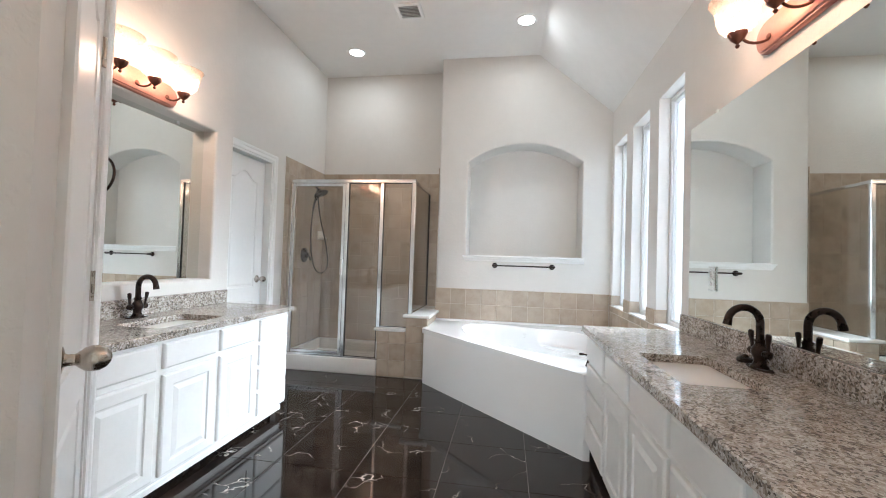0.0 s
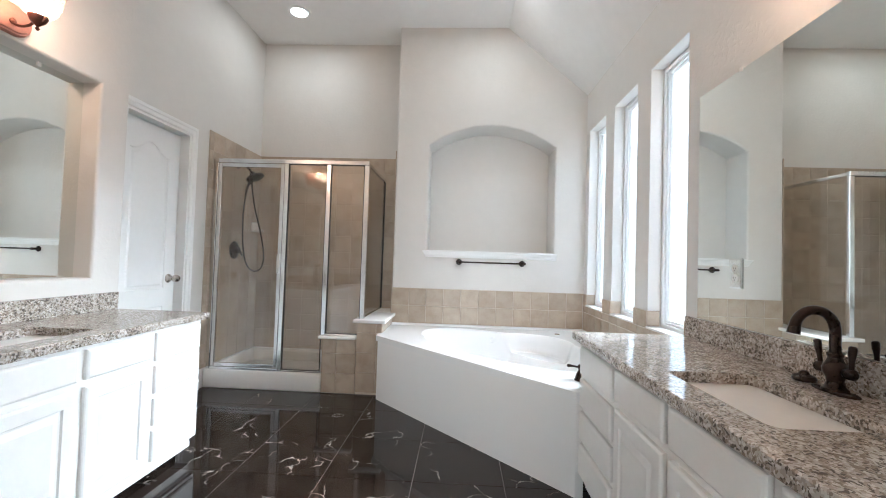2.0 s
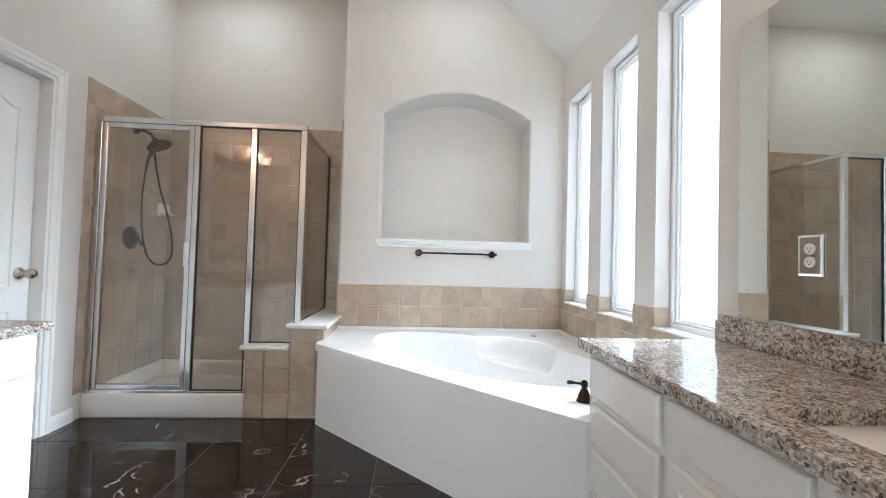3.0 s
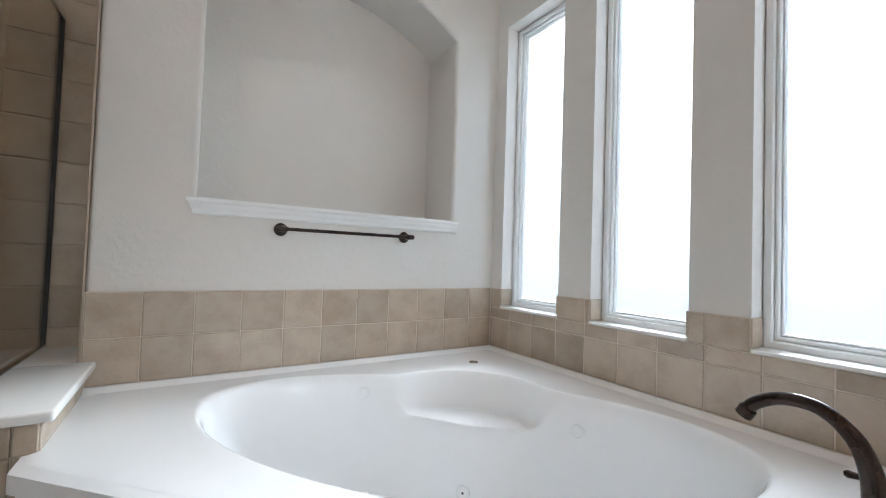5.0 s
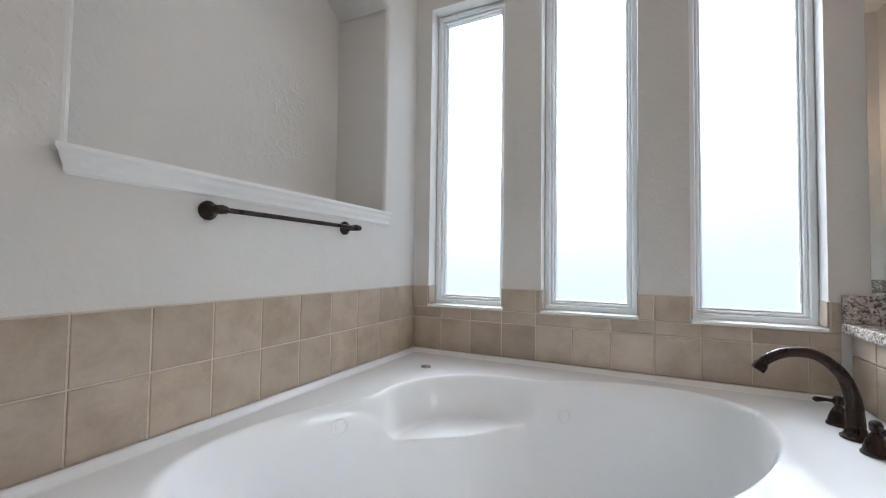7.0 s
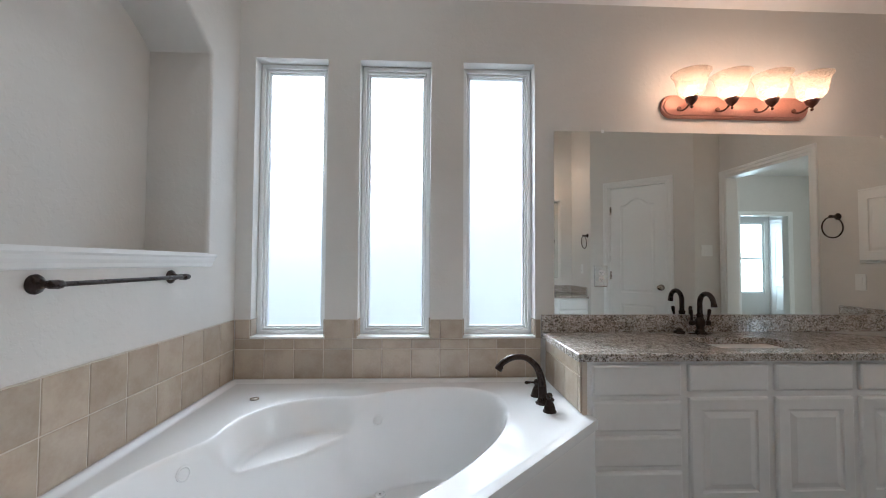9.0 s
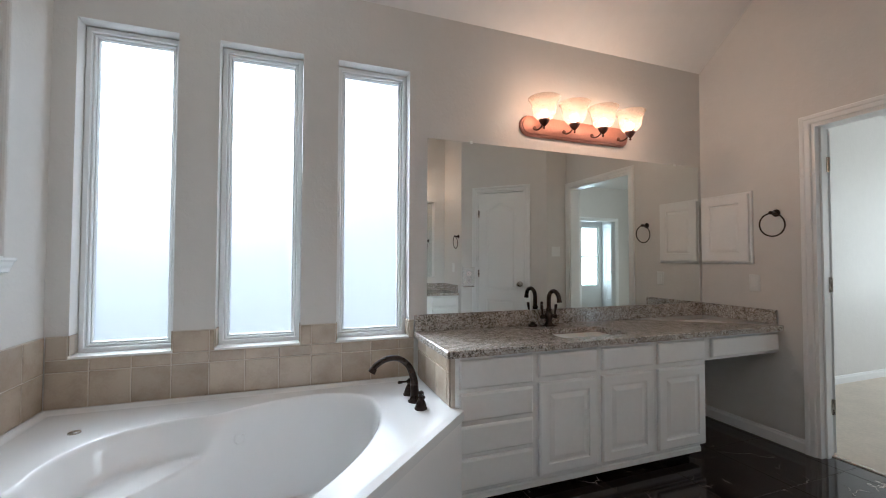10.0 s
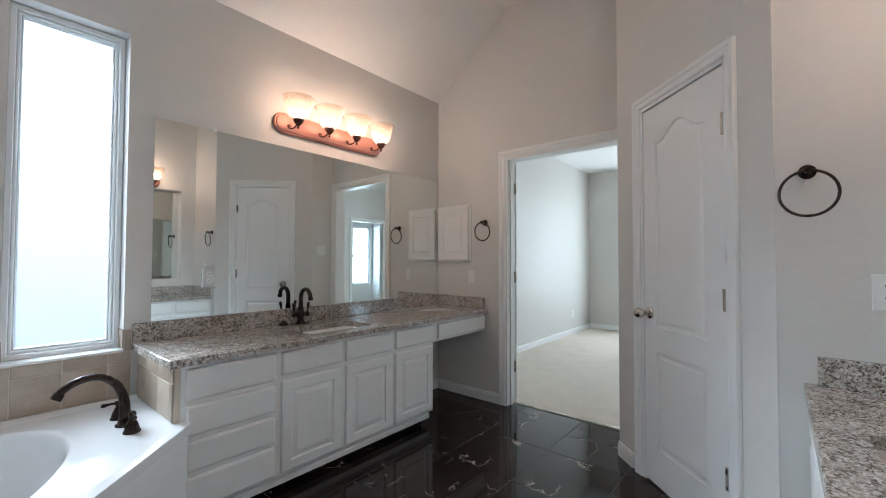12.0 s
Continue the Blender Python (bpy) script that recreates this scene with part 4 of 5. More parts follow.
def plate(m, kind, label, w=0.07, h=0.115, face=PLASTIC, edge=0.003):
    p = thing("outlet" if kind == "outlet" else "light_switch", m, label, kind)
    bm = bmesh.new()
    panel_front(bm, -w / 2, w / 2, -h / 2, h / 2, [(0, 0.001), (0, 0.004), (edge, 0.006)])
    part("plate", bm, face, p)
    if kind == "outlet":
        for s in (-1, 1):
            bm = bmesh.new()
            lathe(bm, [(0.0165, 0.006), (0.0165, 0.0078), (0.0155, 0.008)], Matrix.Translation((0, s * 0.0195, 0)), 20)
            r = part("socket", bm, PLASTIC, p)
            for x, hh in ((-0.006, 0.007), (0.006, 0.006)):
                part("slot", boxed(x - 0.001, x + 0.001, s * 0.0195 - hh / 2 + 0.002, s * 0.0195 + hh / 2 + 0.002, 0.0079, 0.0083), SLOT, r)
            bm = bmesh.new()
            lathe(bm, [(0.0022, 0.0079), (0.0022, 0.0083)], Matrix.Translation((0, s * 0.0195 - 0.007, 0)), 10)
            part("slot", bm, SLOT, r)
    else:
        n = max(1, round(w / 0.06) - (w < 0.08) * 0)
        for k in range(n):
            x = (k - (n - 1) / 2) * 0.046
            part("rocker", boxed(x - 0.0165, x + 0.0165, -0.033, 0.033, 0.005, 0.0085, 0.001, 1), PLASTIC, p)
    return p


plate(EASTF @ Matrix.Translation((-2.568, 1.092, 0.006)), "outlet", "mirrored outlet plate with white sockets on the mirror", 0.076, 0.122, material("mirrored plate", (0.80, 0.83, 0.81), 0.14, 1.0), 0.007)
plate(wall_frame((BED_E, -2.947, 0.321), (-1, 0, 0)), "outlet", "white duplex outlet low on the bedroom wall")
plate(ENTRY @ Matrix.Translation((-0.607, 1.045, 0)), "switch", "white light switch under the medicine cabinet")
plate(wall_frame((-1.742, RING_WALL, 1.095), (0, 1, 0)), "outlet", "white duplex outlet above the vanity")
plate(wall_frame((P1[0], 0.72, 1.30), (1, 0, 0)), "switch", "white double light switch by the doorway", 0.116)

med = thing("medicine_cabinet", ENTRY @ Matrix.Translation((-0.800, 1.432, 0)), "white recessed medicine cabinet with raised-panel door", "cabinet")
bm = bmesh.new()
panel_front(bm, -0.188, 0.188, -0.255, 0.255, [(0, 0.001), (0, 0.012), (0.004, 0.015)])
part("frame", bm, CABINET, med)
bm = bmesh.new()
panel_front(bm, -0.172, 0.172, -0.238, 0.238, [(0, 0.015), (0, 0.03), (0.003, 0.033), (0.06, 0.033), (0.063, 0.027), (0.069, 0.027), (0.085, 0.032)])
part("door", bm, CABINET, med)

# ---- ceiling fittings ----
for x, y in ((-1.66, 4.39), (0.09, 3.99)):
    can = thing("recessed_light", Matrix.Translation((x, y, TOP)), "lit round recessed ceiling light with white trim", "ceiling light", "recessed lights")
    bm = bmesh.new()
    lathe(bm, [(0.098, -0.001), (0.098, -0.005), (0.088, -0.010), (0.074, -0.008), (0.071, -0.003)], segments=32, cap=False)
    part("trim_ring", bm, TRIM, can, smooth=True)
    bm = bmesh.new()
    lathe(bm, [(0.072, -0.004), (0.05, -0.006), (0.001, -0.007)], segments=32)
    part("lens", bm, emitter("lit lens", (1.0, 0.93, 0.82), CAN), can)
    spot = lamp("can_light", "AREA", Matrix.Translation((x, y, TOP - 0.012)), 1.6, (1.0, 0.93, 0.85))
    spot.data.shape, spot.data.size = "DISK", 0.13

vent = thing("ceiling_vent", Matrix.Translation((-0.925, 3.745, TOP)), "white louvred exhaust vent in the ceiling", "vent")
bm = bmesh.new()
loft(bm, [rect_ring(-s, s, -s, s, z) for s, z in ((0.115, -0.001), (0.115, -0.008), (0.105, -0.014), (0.085, -0.014), (0.085, -0.002))], False, False)
part("frame", bm, TRIM, vent)
# grey sheet paints the shade behind the slats; no duct is modelled
part("backing", boxed(-0.086, 0.086, -0.086, 0.086, -0.003, -0.001), material("grey painted vent shade", (0.30, 0.30, 0.29), 0.7), vent)
for k in range(9):
    y = -0.08 + 0.02 * k
    bm = bmesh.new()
    hexa(bm, [(-0.085, y - 0.004, -0.012), (0.085, y - 0.004, -0.012), (0.085, y - 0.001, -0.012), (-0.085, y - 0.001, -0.012),
              (-0.085, y + 0.004, -0.004), (0.085, y + 0.004, -0.004), (0.085, y + 0.007, -0.004), (-0.085, y + 0.007, -0.004)])
    part("slat", bm, TRIM, vent)

# ---- tub ----
CORNER = Vector((EAST - 0.009, NORTH - 0.009))
TUB_V = -1.624


def tub_uv(u, v):
    """Plan place from the tub's own axes: u along its front, v towards the corner of the room."""
    return CORNER.x + (u + v) / math.sqrt(2), CORNER.y + (v - u) / math.sqrt(2)


def smoothstep(a, b, x):
    t = min(1, max(0, (x - a) / (b - a)))
    return t * t * (3 - 2 * t)


def tub_drop(u, v):
    """Depth of the tub below its deck: an oval basin and a corner seat."""
    f = math.hypot(u / 0.81, (v + 1.087) / 0.42)
    d = (f - 1) * 0.42 * (1 + 0.5 * abs(u) / 0.8)
    e = (math.hypot(u / 0.325, (v + 0.80) / 0.275) - 1) * 0.29
    o = d
    k = 0.06
    h = max(k - abs(o - e), 0) / k
    union = min(o, e) - h * h * k * 0.25
    flange = 0.016 * smoothstep(0.034, 0.008, min(-(u + v), u - v) / math.sqrt(2))
    deep = smoothstep(0.0, -0.07, d + 0.085 * math.exp(-(u / 0.25) ** 2))
    return 0.105 * smoothstep(0.014, -0.044, union) + 0.04 * smoothstep(-0.005, -0.06, e) * (1 - deep) + 0.34 * deep - flange


TUB_L, TUB_R = -0.756, 2.862
front = CORNER.x + CORNER.y + TUB_V * math.sqrt(2)
outline = [Vector(p) for p in ((TUB_L, CORNER.y), (TUB_L, front - TUB_L), (front - TUB_R, TUB_R), (CORNER.x, TUB_R), (CORNER.x, CORNER.y))]
mid = Vector(tub_uv(0, -1.12))


def edge_hit(d):
    best = 1e9
    for a, b in zip(outline, outline[1:] + outline[:1]):
        e = b - a
        den = d.x * e.y - d.y * e.x
        if abs(den) > 1e-9:
            w = a - mid
            t, s = (w.x * e.y - w.y * e.x) / den, (w.x * d.y - w.y * d.x) / den
            if t > 0 and -1e-6 <= s <= 1 + 1e-6:
                best = min(best, t)
    return best


angles = sorted([2 * math.pi * i / 420 for i in range(420)] + [math.atan2((p - mid).y, (p - mid).x) % (2 * math.pi) for p in outline])
rings = []
for k in range(1, 141):
    s = (k / 140) ** 0.8
    ring = []
    for a in angles:
        d = Vector((math.cos(a), math.sin(a)))
        p = mid + d * edge_hit(d) * s
        q = p - CORNER
        ring.append((p.x, p.y, DECK - tub_drop((q.x - q.y) / math.sqrt(2), (q.x + q.y) / math.sqrt(2))))
    rings.append(ring)
bm = bmesh.new()
loft(bm, rings, True, False)
tub = thing("bathtub", Matrix(), "white acrylic corner whirlpool tub with moulded seat", "bathtub")
part("shell", bm, ACRYLIC, tub, smooth=True)
LIP = [Vector((TUB_L, CORNER.y - 0.4)), Vector((TUB_L, front - TUB_L)), Vector((front - TUB_R, TUB_R)), Vector((0.478, TUB_R))]


def offset_line(points, o):
    """The open line moved outwards by o (to the right of its run)."""
    out = []
    for i, p in enumerate(points):
        ds = []
        if i:
            ds.append((p - points[i - 1]).normalized())
        if i < len(points) - 1:
            ds.append((points[i + 1] - p).normalized())
        ns = [Vector((d.y, -d.x)) for d in ds]
        n = sum(ns, Vector((0, 0))).normalized()
        out.append(p + n * o / max(n.dot(ns[0]), 0.3))
    return out


def skirt(points, prof):
    """A moulding of profile (offset, height) swept along the line."""
    bm = bmesh.new()
    lines = [offset_line(points, o) for o, z in prof]
    loft(bm, [[(*line[i], z) for line, (o, z) in zip(lines, prof)] for i in range(len(points))])
    return bm


# outward is to the left of the run from the knee wall to the vanity, hence negative offsets
part("rim", skirt(LIP, [(0.03, DECK - 0.006), (0.004, DECK - 0.0005), (-0.004, DECK - 0.001), (-0.009, DECK - 0.006), (-0.010, DECK - 0.012), (-0.016, DECK - 0.014),
                        (-0.021, DECK - 0.019), (-0.023, DECK - 0.026), (-0.021, DECK - 0.033), (-0.016, DECK - 0.036), (-0.012, DECK - 0.048), (0.03, DECK - 0.048)]), ACRYLIC, tub, "rounded tub rim", True)
part("apron", skirt(LIP[1:], [(-0.012, DECK - 0.04), (-0.012, 0.0), (0.02, 0.0), (0.02, DECK - 0.04)]), material("white tub skirt", (0.80, 0.79, 0.78), 0.3), tub, "white panel skirt")


def on_tub(u, v):
    """Frame on the tub's surface, z along its normal."""
    h = 0.004
    n = Vector(((tub_drop(u + h, v) - tub_drop(u - h, v)) / (2 * h), (tub_drop(u, v + h) - tub_drop(u, v - h)) / (2 * h), 1)).normalized()
    x, y = tub_uv(u, v)
    world = Vector(((n.x + n.y) / math.sqrt(2), (n.y - n.x) / math.sqrt(2), n.z))
    return Matrix.Translation((x, y, DECK - tub_drop(u, v))) @ world.to_track_quat("Z", "Y").to_matrix().to_4x4()


for u, v in ((-0.432, -0.745), (0.407, -0.745)):
    bm = bmesh.new()
    lathe(bm, [(0.026, -0.003), (0.026, 0.003), (0.021, 0.005), (0.018, 0.002)], on_tub(u, v), 20)
    part("suction_cover", bm, ACRYLIC, tub, smooth=True)
for u, v in ((-0.4, -0.80), (0.0, -0.80), (0.372, -0.81)):
    bm = bmesh.new()
    mm = on_tub(u, v)
    lathe(bm, [(0.026, -0.003), (0.026, 0.004), (0.02, 0.007), (0.012, 0.004), (0.006, 0.005)], mm, 20)
    j = part("jet", bm, ACRYLIC, tub, smooth=True)
    bm = bmesh.new()
    lathe(bm, [(0.0045, 0.004), (0.0045, 0.0062)], mm, 12)
    part("jet_hole", bm, SLOT, j)
bm = bmesh.new()
lathe(bm, [(0.022, 0.0), (0.021, 0.004), (0.012, 0.006), (0.011, 0.004)], Matrix.Translation((0.71, 4.386, DECK)), 24)
part("air_switch", bm, NICKEL, tub, "round chrome air button", True)

tf = thing("tub_faucet", Matrix.Translation((0.612, 3.018, DECK)), "bronze deck-mounted arched tub spout with two handles", "faucet")
bm = bmesh.new()
lathe(bm, [(0.034, 0.0005), (0.034, 0.006), (0.026, 0.012), (0.021, 0.03), (0.019, 0.06)])
path = smooth_path([(0, 0, 0.03), (0, 0.006, 0.11), (0, 0.03, 0.172), (0, 0.08, 0.213), (0, 0.14, 0.215), (0, 0.19, 0.19), (0, 0.212, 0.158)])
tube(bm, path, 0.018, 16, [0.021 - 0.007 * min(1, i / 22) + (0.004 if i > len(path) - 6 else 0) for i in range(len(path))])
part("spout", bm, BRONZE, tf, smooth=True)
for sx in (-1, 1):
    bm = bmesh.new()
    mm = Matrix.Translation((sx * 0.105, 0, 0))
    lathe(bm, [(0.030, 0.0005), (0.030, 0.006), (0.026, 0.010), (0.025, 0.018), (0.020, 0.034), (0.013, 0.048), (0.009, 0.054), (0.013, 0.060), (0.0135, 0.074), (0.010, 0.081), (0.004, 0.084)], mm)
    lx, ly = (-1, 0.1) if sx < 0 else (-0.35, 0.94)
    tube(bm, [(sx * 0.105 + lx * q, ly * q, z) for q, z in ((-0.006, 0.069), (0.012, 0.069), (0.034, 0.072), (0.062, 0.073), (0.068, 0.073))], 0.006, 10, [0.009, 0.0055, 0.005, 0.0085, 0.004])
    part("handle", bm, BRONZE, tf, smooth=True)

# ---- shower ----
GL = 4.17
structure("shower_curb", boxed(WEST + 0.001, -1.249, 4.14, 4.25, 0.0, 0.15, 0.012, 3), SOLID, "white shower curb under the glass door", "curb", True)
pan = bmesh.new()
block(pan, WEST + 0.002, -0.975, 4.25, SHOWER_BACK - 0.002, 0.0, 0.05)
for a in ((WEST + 0.002, WEST + 0.04, 4.25, SHOWER_BACK - 0.002), (WEST + 0.04, -0.975, SHOWER_BACK - 0.04, SHOWER_BACK - 0.002)):
    block(pan, *a, 0.05, 0.17)
structure("shower_pan", pan, SOLID, "white moulded shower pan", "shower pan")
knee_low = structure("knee_wall_low", boxed(-1.242, -0.972, 4.150, 4.25, 0, 0.44), GROUT, "low beige-tiled knee wall of the shower", "knee wall")
knee_high = structure("knee_wall_high", boxed(-0.964, -0.762, 4.150, SHOWER_BACK, 0, 0.58), GROUT, "beige-tiled knee wall between shower and tub", "knee wall")
structure("knee_cap_low", boxed(-1.276, -0.972, 4.115, 4.28, 0.44, 0.466, 0.008, 3), SOLID, "white rounded cap on the low knee wall", "cap", True)
structure("knee_cap_back", boxed(-0.97, CHASE - 0.012, NORTH - 0.002, SHOWER_BACK - 0.002, 0.58, 0.609), SOLID, "white cap beside the shower wall", "cap")
structure("knee_cap_high", boxed(-0.992, -0.726, 4.112, NORTH - 0.002, 0.58, 0.609, 0.008, 3), SOLID, "white rounded cap on the knee wall", "cap", True)

sh = thing("shower_enclosure", Matrix.Translation((0, GL, 0)), "framed shower enclosure of tinted glass and polished aluminium", "shower")
RAIL = 1.912


def bar_part(name, x0, x1, y0, y1, z0, z1, mat=CHROME, b=0.004):
    return part(name, boxed(x0, x1, y0, y1, z0, z1, b, 2), mat, sh, smooth=False)


bar_part("header", WEST + 0.010, -0.912, -0.018, 0.018, RAIL - 0.035, RAIL)
bar_part("wall_jamb", WEST + 0.012, WEST + 0.045, -0.016, 0.016, 0.15, RAIL - 0.035)
bar_part("post", -1.624, -1.591, -0.016, 0.016, 0.15, RAIL - 0.035)
bar_part("post", -1.268, -1.232, -0.014, 0.014, 0.466, RAIL - 0.035)
bar_part("corner_post", -0.950, -0.912, -0.015, 0.015, 0.609, RAIL - 0.035)
bar_part("bottom_rail", WEST + 0.045, -1.624, -0.016, 0.016, 0.15, 0.172)
bar_part("side_header", -0.943, -0.919, 0.018, SHOWER_BACK - GL - 0.002, RAIL - 0.03, RAIL - 0.002)
bar_part("side_sill", -0.943, -0.919, 0.016, SHOWER_BACK - GL - 0.002, 0.609, 0.621)
bar_part("panel_sill", -1.591, -1.244, -0.012, 0.012, 0.15, 0.166)
bar_part("panel_sill", -1.232, -0.972, -0.012, 0.012, 0.466, 0.478)
bar_part("wall_channel", -0.941, -0.921, SHOWER_BACK - GL - 0.02, SHOWER_BACK - GL - 0.002, 0.621, RAIL - 0.03, GASKET, 0.002)


def glass_panel(name, x0, x1, z0, z1):
    g = part(name, boxed(x0, x1, -0.003, 0.003, z0, z1), SHOWERGLASS, sh, "tinted clear glass")
    bm = bmesh.new()
    loft(bm, [rect_ring(x0 + s, x1 - s, z0 + s, z1 - s, z) for s, z in ((0, -0.006), (0, 0.006), (0.005, 0.006), (0.005, -0.006), (0, -0.006))], False, False)
    part("gasket", bm, GASKET, g, m=Matrix.Rotation(math.pi / 2, 4, "X"))
    return g


glass_panel("fixed_glass", -1.590, -1.269, 0.167, RAIL - 0.036)
glass_panel("return_glass", -1.231, -0.951, 0.479, RAIL - 0.036)
part("side_glass", boxed(-0.934, -0.928, 0.017, SHOWER_BACK - GL - 0.021, 0.622, RAIL - 0.031), SHOWERGLASS, sh, "tinted clear glass")
dr = part("door", boxed(WEST + 0.078, -1.658, -0.003, 0.003, 0.205, RAIL - 0.07), SHOWERGLASS, sh, "hinged glass shower door")
for x0, x1, z0, z1 in ((WEST + 0.048, WEST + 0.078, 0.175, RAIL - 0.038), (-1.658, -1.627, 0.175, RAIL - 0.038), (WEST + 0.078, -1.658, 0.175, 0.205), (WEST + 0.078, -1.658, RAIL - 0.07, RAIL - 0.038)):
    part("door_frame", boxed(x0, x1, -0.013, 0.013, z0, z1, 0.004), CHROME, dr)
part("door_handle", boxed(-1.655, -1.633, -0.034, -0.013, 0.96, 1.12, 0.004), PLASTIC, dr, "white plastic pull handle")

sf = thing("shower_fixture", wall_frame((WEST + 0.009, 4.51, 0), (1, 0, 0)), "dark bronze shower head with hand spray, hose and valve", "shower head")
bm = bmesh.new()
lathe(bm, [(0.082, 0.001), (0.082, 0.006), (0.07, 0.014), (0.03, 0.02), (0.026, 0.05), (0.018, 0.055)], Matrix.Translation((0, 1.146, 0)), 32)
part("valve_plate", bm, BRONZE, sf, smooth=True)
bm = bmesh.new()
tube(bm, [(0, 1.146, 0.045), (0.01, 1.13, 0.06), (0.02, 1.09, 0.066)], 0.008, 10, [0.009, 0.008, 0.010])
part("valve_lever", bm, BRONZE, sf, smooth=True)
bm = bmesh.new()
lathe(bm, [(0.03, 0.001), (0.028, 0.008), (0.012, 0.012)], Matrix.Translation((0, 1.93, 0)))
tube(bm, smooth_path([(0, 1.93, 0.005), (0, 1.928, 0.06), (0, 1.90, 0.11), (0, 1.865, 0.135)]), 0.0105, 12)
part("arm", bm, BRONZE, sf, smooth=True)
bm = bmesh.new()
mm = Matrix.Translation((0.01, 1.85, 0.15)) @ Matrix.Rotation(radians(62), 4, "X")
lathe(bm, [(0.016, -0.03), (0.02, -0.01), (0.05, 0.008), (0.078, 0.02), (0.083, 0.03), (0.078, 0.036)], mm, 28)
part("head", bm, BRONZE, sf, smooth=True)
bm = bmesh.new()
tube(bm, smooth_path([(-0.005, 1.86, 0.13), (0.0, 1.80, 0.125), (-0.006, 1.72, 0.10), (-0.008, 1.66, 0.09)]), 0.012, 10)
part("wand", bm, BRONZE, sf, smooth=True)
bm = bmesh.new()
tube(bm, smooth_path([(-0.008, 1.66, 0.09), (-0.02, 1.45, 0.08), (-0.02, 1.2, 0.09), (0.0, 1.02, 0.12), (0.06, 0.955, 0.16), (0.14, 0.985, 0.19), (0.16, 1.1, 0.2), (0.12, 1.3, 0.185), (0.05, 1.55, 0.15), (0.02, 1.75, 0.13), (0.005, 1.85, 0.13)]), 0.007, 10)
part("hose", bm, BRONZE, sf, smooth=True)
dish = thing("soap_dish", wall_frame((WEST + 0.009, 4.86, 1.385), (1, 0, 0)), "white ceramic soap dish in the shower", "soap dish")
part("body", boxed(-0.075, 0.075, -0.05, 0.05, 0.001, 0.02, 0.008, 3), PORCELAIN, dish, smooth=True)
part("tray", boxed(-0.06, 0.06, -0.04, -0.02, 0.02, 0.07, 0.008, 3), PORCELAIN, dish, smooth=True)

# ---- tiles, last ----
TILE_P, JOINT = 0.161, 0.004
TILE_MESHES = {}


def tile_mesh(w, h, t, bev, mat, name):
    key = (round(w, 3), round(h, 3), t, mat.name)
    if key not in TILE_MESHES:
        me = bpy.data.meshes.new(name)
        bm = bmesh.new()
        loft(bm, [rect_ring(-w / 2 + i, w / 2 - i, -h / 2 + i, h / 2 - i, z) for i, z in ((0, 0), (0, t - bev), (bev * 0.4, t - bev * 0.35), (bev, t))], False, True)
        bm.to_mesh(me)
        bm.free()
        me.materials.append(mat)
        TILE_MESHES[key] = me
    return TILE_MESHES[key]


def tile_field(parent, m, u0, u1, z0, z1, au, az, holes=(), pitch=TILE_P, joint=JOINT, t=0.008, bev=0.0025, mat=None, name="tile"):
    """Tiles in a wall frame, clipped to the field; the joints pass through (au, az)."""
    mat = mat or TILE
    for i in range(math.floor((u0 - au) / pitch), math.ceil((u1 - au) / pitch)):
        for j in range(math.floor((z0 - az) / pitch), math.ceil((z1 - az) / pitch)):
            a, b = max(u0, au + i * pitch), min(u1, au + (i + 1) * pitch)
            c, d = max(z0, az + j * pitch), min(z1, az + (j + 1) * pitch)
            cells = [(a, b, c, d)]
            for h in holes:
                nxt = []
                for p, q, r, s in cells:
                    if h[1] <= p + 1e-4 or h[0] >= q - 1e-4 or h[3] <= r + 1e-4 or h[2] >= s - 1e-4:
                        nxt.append((p, q, r, s))
                        continue
                    if h[2] > r:
                        nxt.append((p, q, r, h[2]))
                    if h[0] > p:
                        nxt.append((p, h[0], max(r, h[2]), s))
                    if h[1] < q:
                        nxt.append((h[1], q, max(r, h[2]), s))
                cells = nxt
            for p, q, r, s in cells:
                w, h = q - p - joint, s - r - joint
                if w < 0.012 or h < 0.012:
                    continue
                ob = new(name, tile_mesh(w, h, t, bev, mat, name))
                ob.parent = parent
                tilt = (random.uniform(-0.12, 0.12), random.uniform(-0.12, 0.12)) if mat is TILE else (0, 0)
                ob.matrix_basis = m @ pose((p + q) / 2, (r + s) / 2, 0.0005 + random.uniform(0, 0.0004) * (mat is TILE), tilt[0], tilt[1], 0)


def grout_bed(m, u0, u1, z0, z1, holes=(), t=0.005, mat=GROUT):
    bm = grid_wall(u0, u1, z0, z1, list(holes), lambda u, z, d: m @ Vector((u, z, d)), 0.0002, t + 0.0012)
    return structure("trim_grout", bm, mat, "grout bed between wall tiles", "grout")


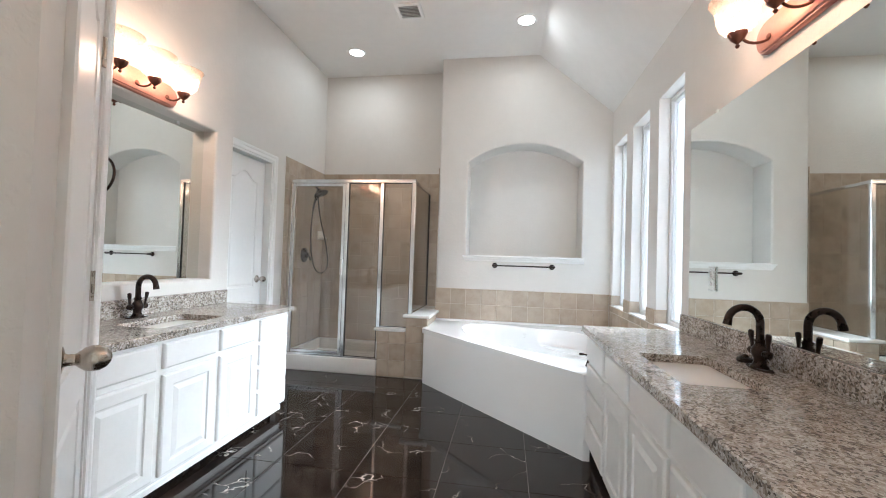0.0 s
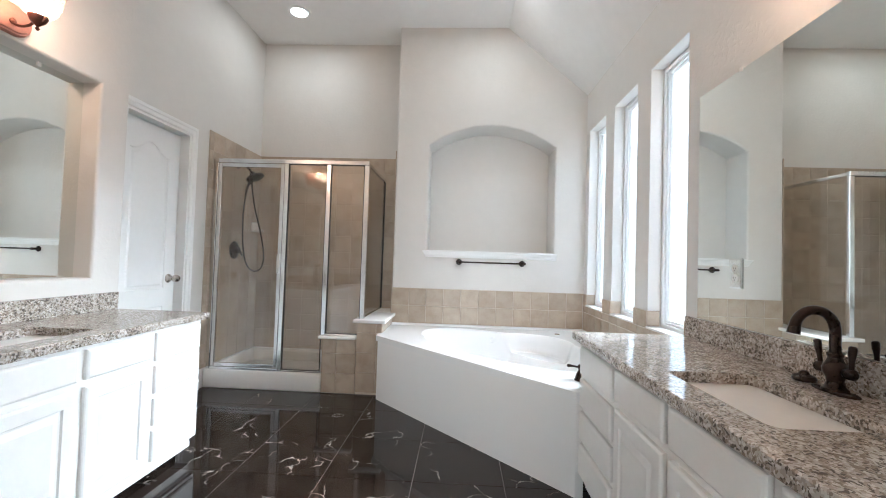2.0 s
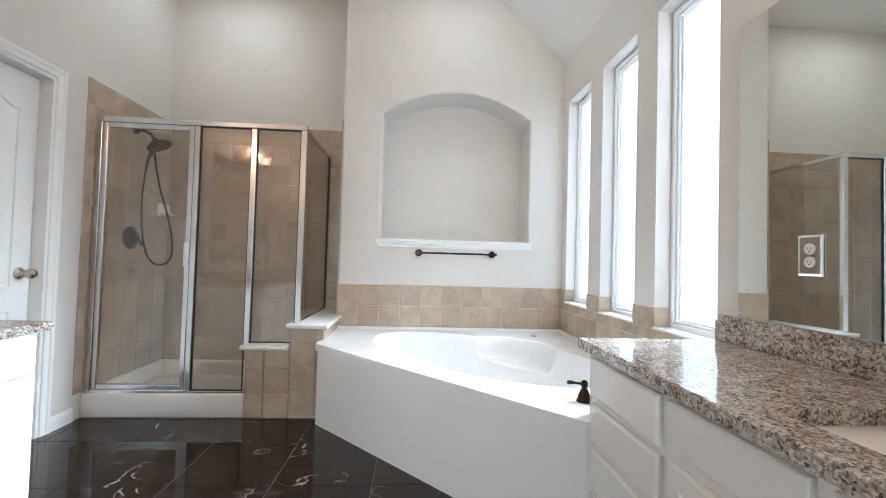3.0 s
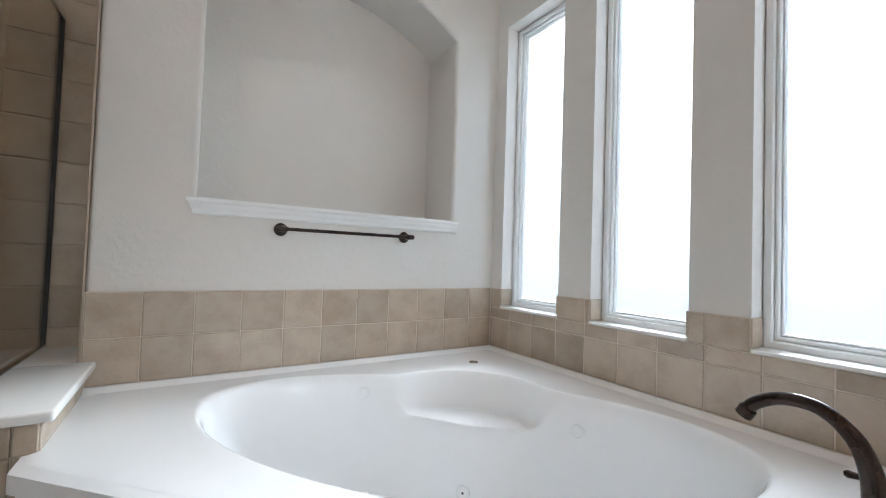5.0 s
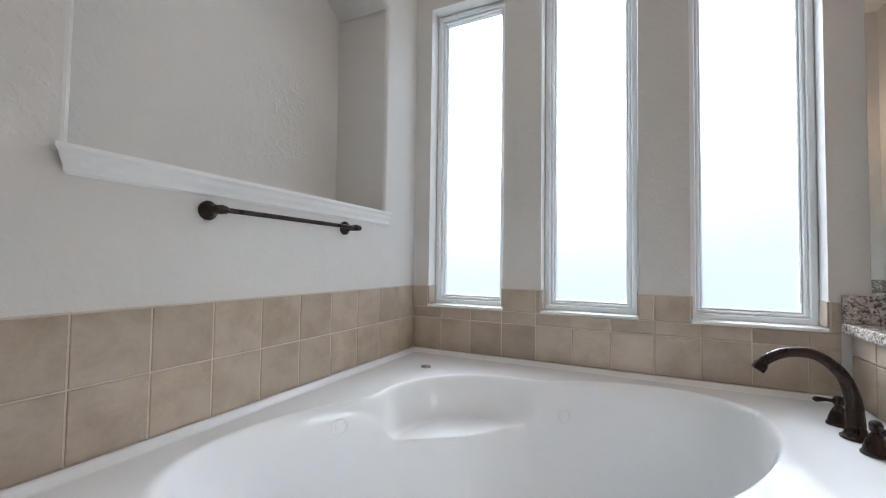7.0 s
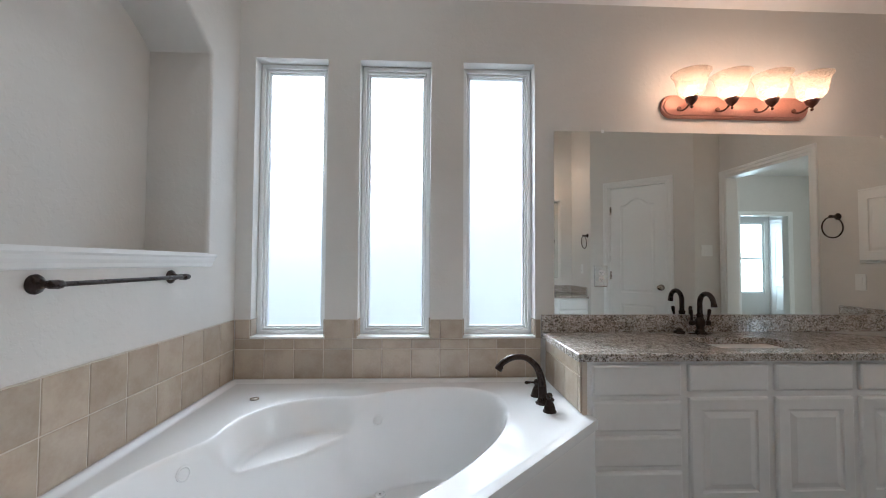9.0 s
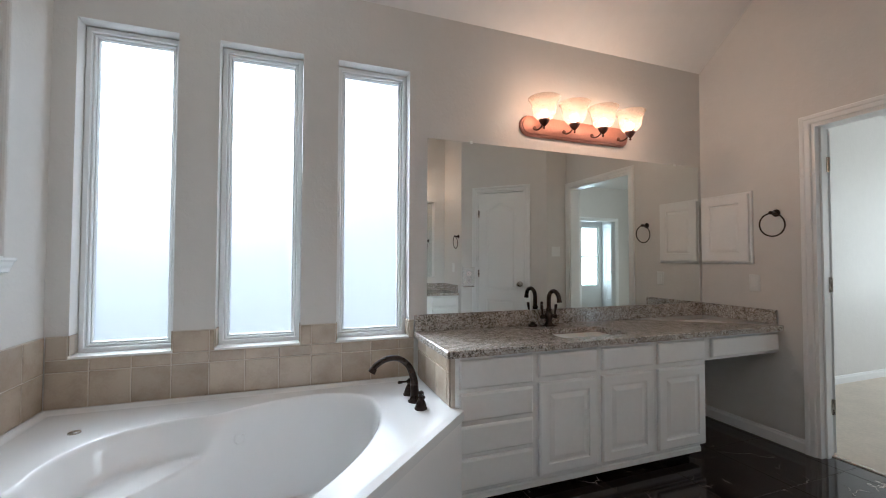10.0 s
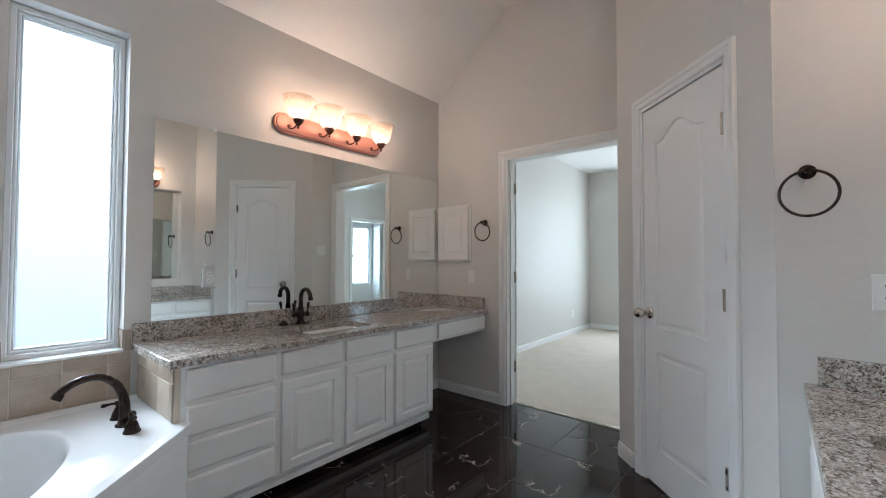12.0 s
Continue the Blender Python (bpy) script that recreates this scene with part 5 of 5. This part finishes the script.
NORTHF = wall_frame((0, NORTH, 0), (0, -1, 0))
SBACKF = wall_frame((0, SHOWER_BACK, 0), (0, -1, 0))
WESTWALL = wall_frame((WEST, 0, 0), (1, 0, 0))
CHASEF = wall_frame((CHASE, 0, 0), (-1, 0, 0))
TT = TILE_FOOT + 2 * TILE_P + 0.002
wins = [(-b - 0.0005, -a + 0.0005, SILL - 0.001, 9) for a, b in WINDOWS]
for wall, m, u0, u1, z0, z1, au, az, holes in (
        (wall_north, NORTHF, CHASE + 0.001, EAST - 0.009, DECK - 0.01, TT, CHASE, TILE_FOOT, ()),
        (wall_east, EASTF, -NORTH + 0.009, -2.917, DECK - 0.01, TT, -NORTH + 0.009, TILE_FOOT, wins),
        (wall_shower, SBACKF, WEST + 0.009, CHASE - 0.009, 0.17, 2.13, CHASE - 0.009, 2.13, ()),
        (wall_west, WESTWALL, 4.085, SHOWER_BACK - 0.001, 0.16, 2.13, SHOWER_BACK, 2.13, ()),
        (wall_north, CHASEF, -SHOWER_BACK + 0.001, -NORTH - 0.001, 0.6, 2.13, -SHOWER_BACK, 2.13, ())):
    grout_bed(m, u0, u1, z0, z1, [(*h[:3], z1) for h in holes], mat=SHOWERGROUT if z1 > 2 else GROUT)
    tile_field(wall, m, u0, u1, z0, z1, au, az, holes)
tile_field(knee_low, wall_frame((0, 4.150, 0), (0, -1, 0)), -1.247, -0.966, 0.002, 0.44, -0.966, 0.44 - 2.73 * TILE_P)
tile_field(knee_high, wall_frame((0, 4.150, 0), (0, -1, 0)), -0.968, -0.756, 0.002, 0.58, -0.966, 0.58 - 3.5 * TILE_P)
tile_field(knee_high, wall_frame((-0.762, 0, 0), (1, 0, 0)), 4.145, NORTH - 0.01, DECK - 0.005, 0.58, 4.145, DECK - 0.1)
tile_field(knee_low, wall_frame((-1.242, 0, 0), (-1, 0, 0)), -4.25, -4.15, 0.15, 0.44, -4.25, 0.44 - 2.73 * TILE_P)
TUBEND = wall_frame((0, 2.863, 0), (0, 1, 0))
panel = structure("tub_end_panel", boxed(0.47, EAST - 0.001, 2.8635, 2.884, DECK - 0.1, COUNTER - 0.036), GROUT, "tiled side of the vanity above the tub", "tile panel")
tile_field(panel, wall_frame((0, 2.884, 0), (0, 1, 0)), -EAST + 0.009, -0.472, DECK + 0.002, COUNTER - 0.036, -EAST + 0.009, DECK + 0.002)

for y0, y1 in WINDOWS:
    for y, sg in ((y0, 1), (y1, -1)):
        ob = new("tile", tile_mesh(0.075, TT - SILL - 0.016, 0.006, 0.002, TILE, "tile"))
        ob.parent = wall_east
        ob.matrix_basis = wall_frame((EAST + 0.032, y + sg * 0.0005, SILL + 0.014 + (TT - SILL - 0.014) / 2), (0, sg, 0))

FP = 0.457
tile_field(floor, Matrix.Translation((0, 0, -0.0105)), WEST, EAST, SOUTH - 0.1, 4.14, 0.114, 2.905, (), FP, 0.003, 0.010, 0.0008, MARBLE, "floor_tile")
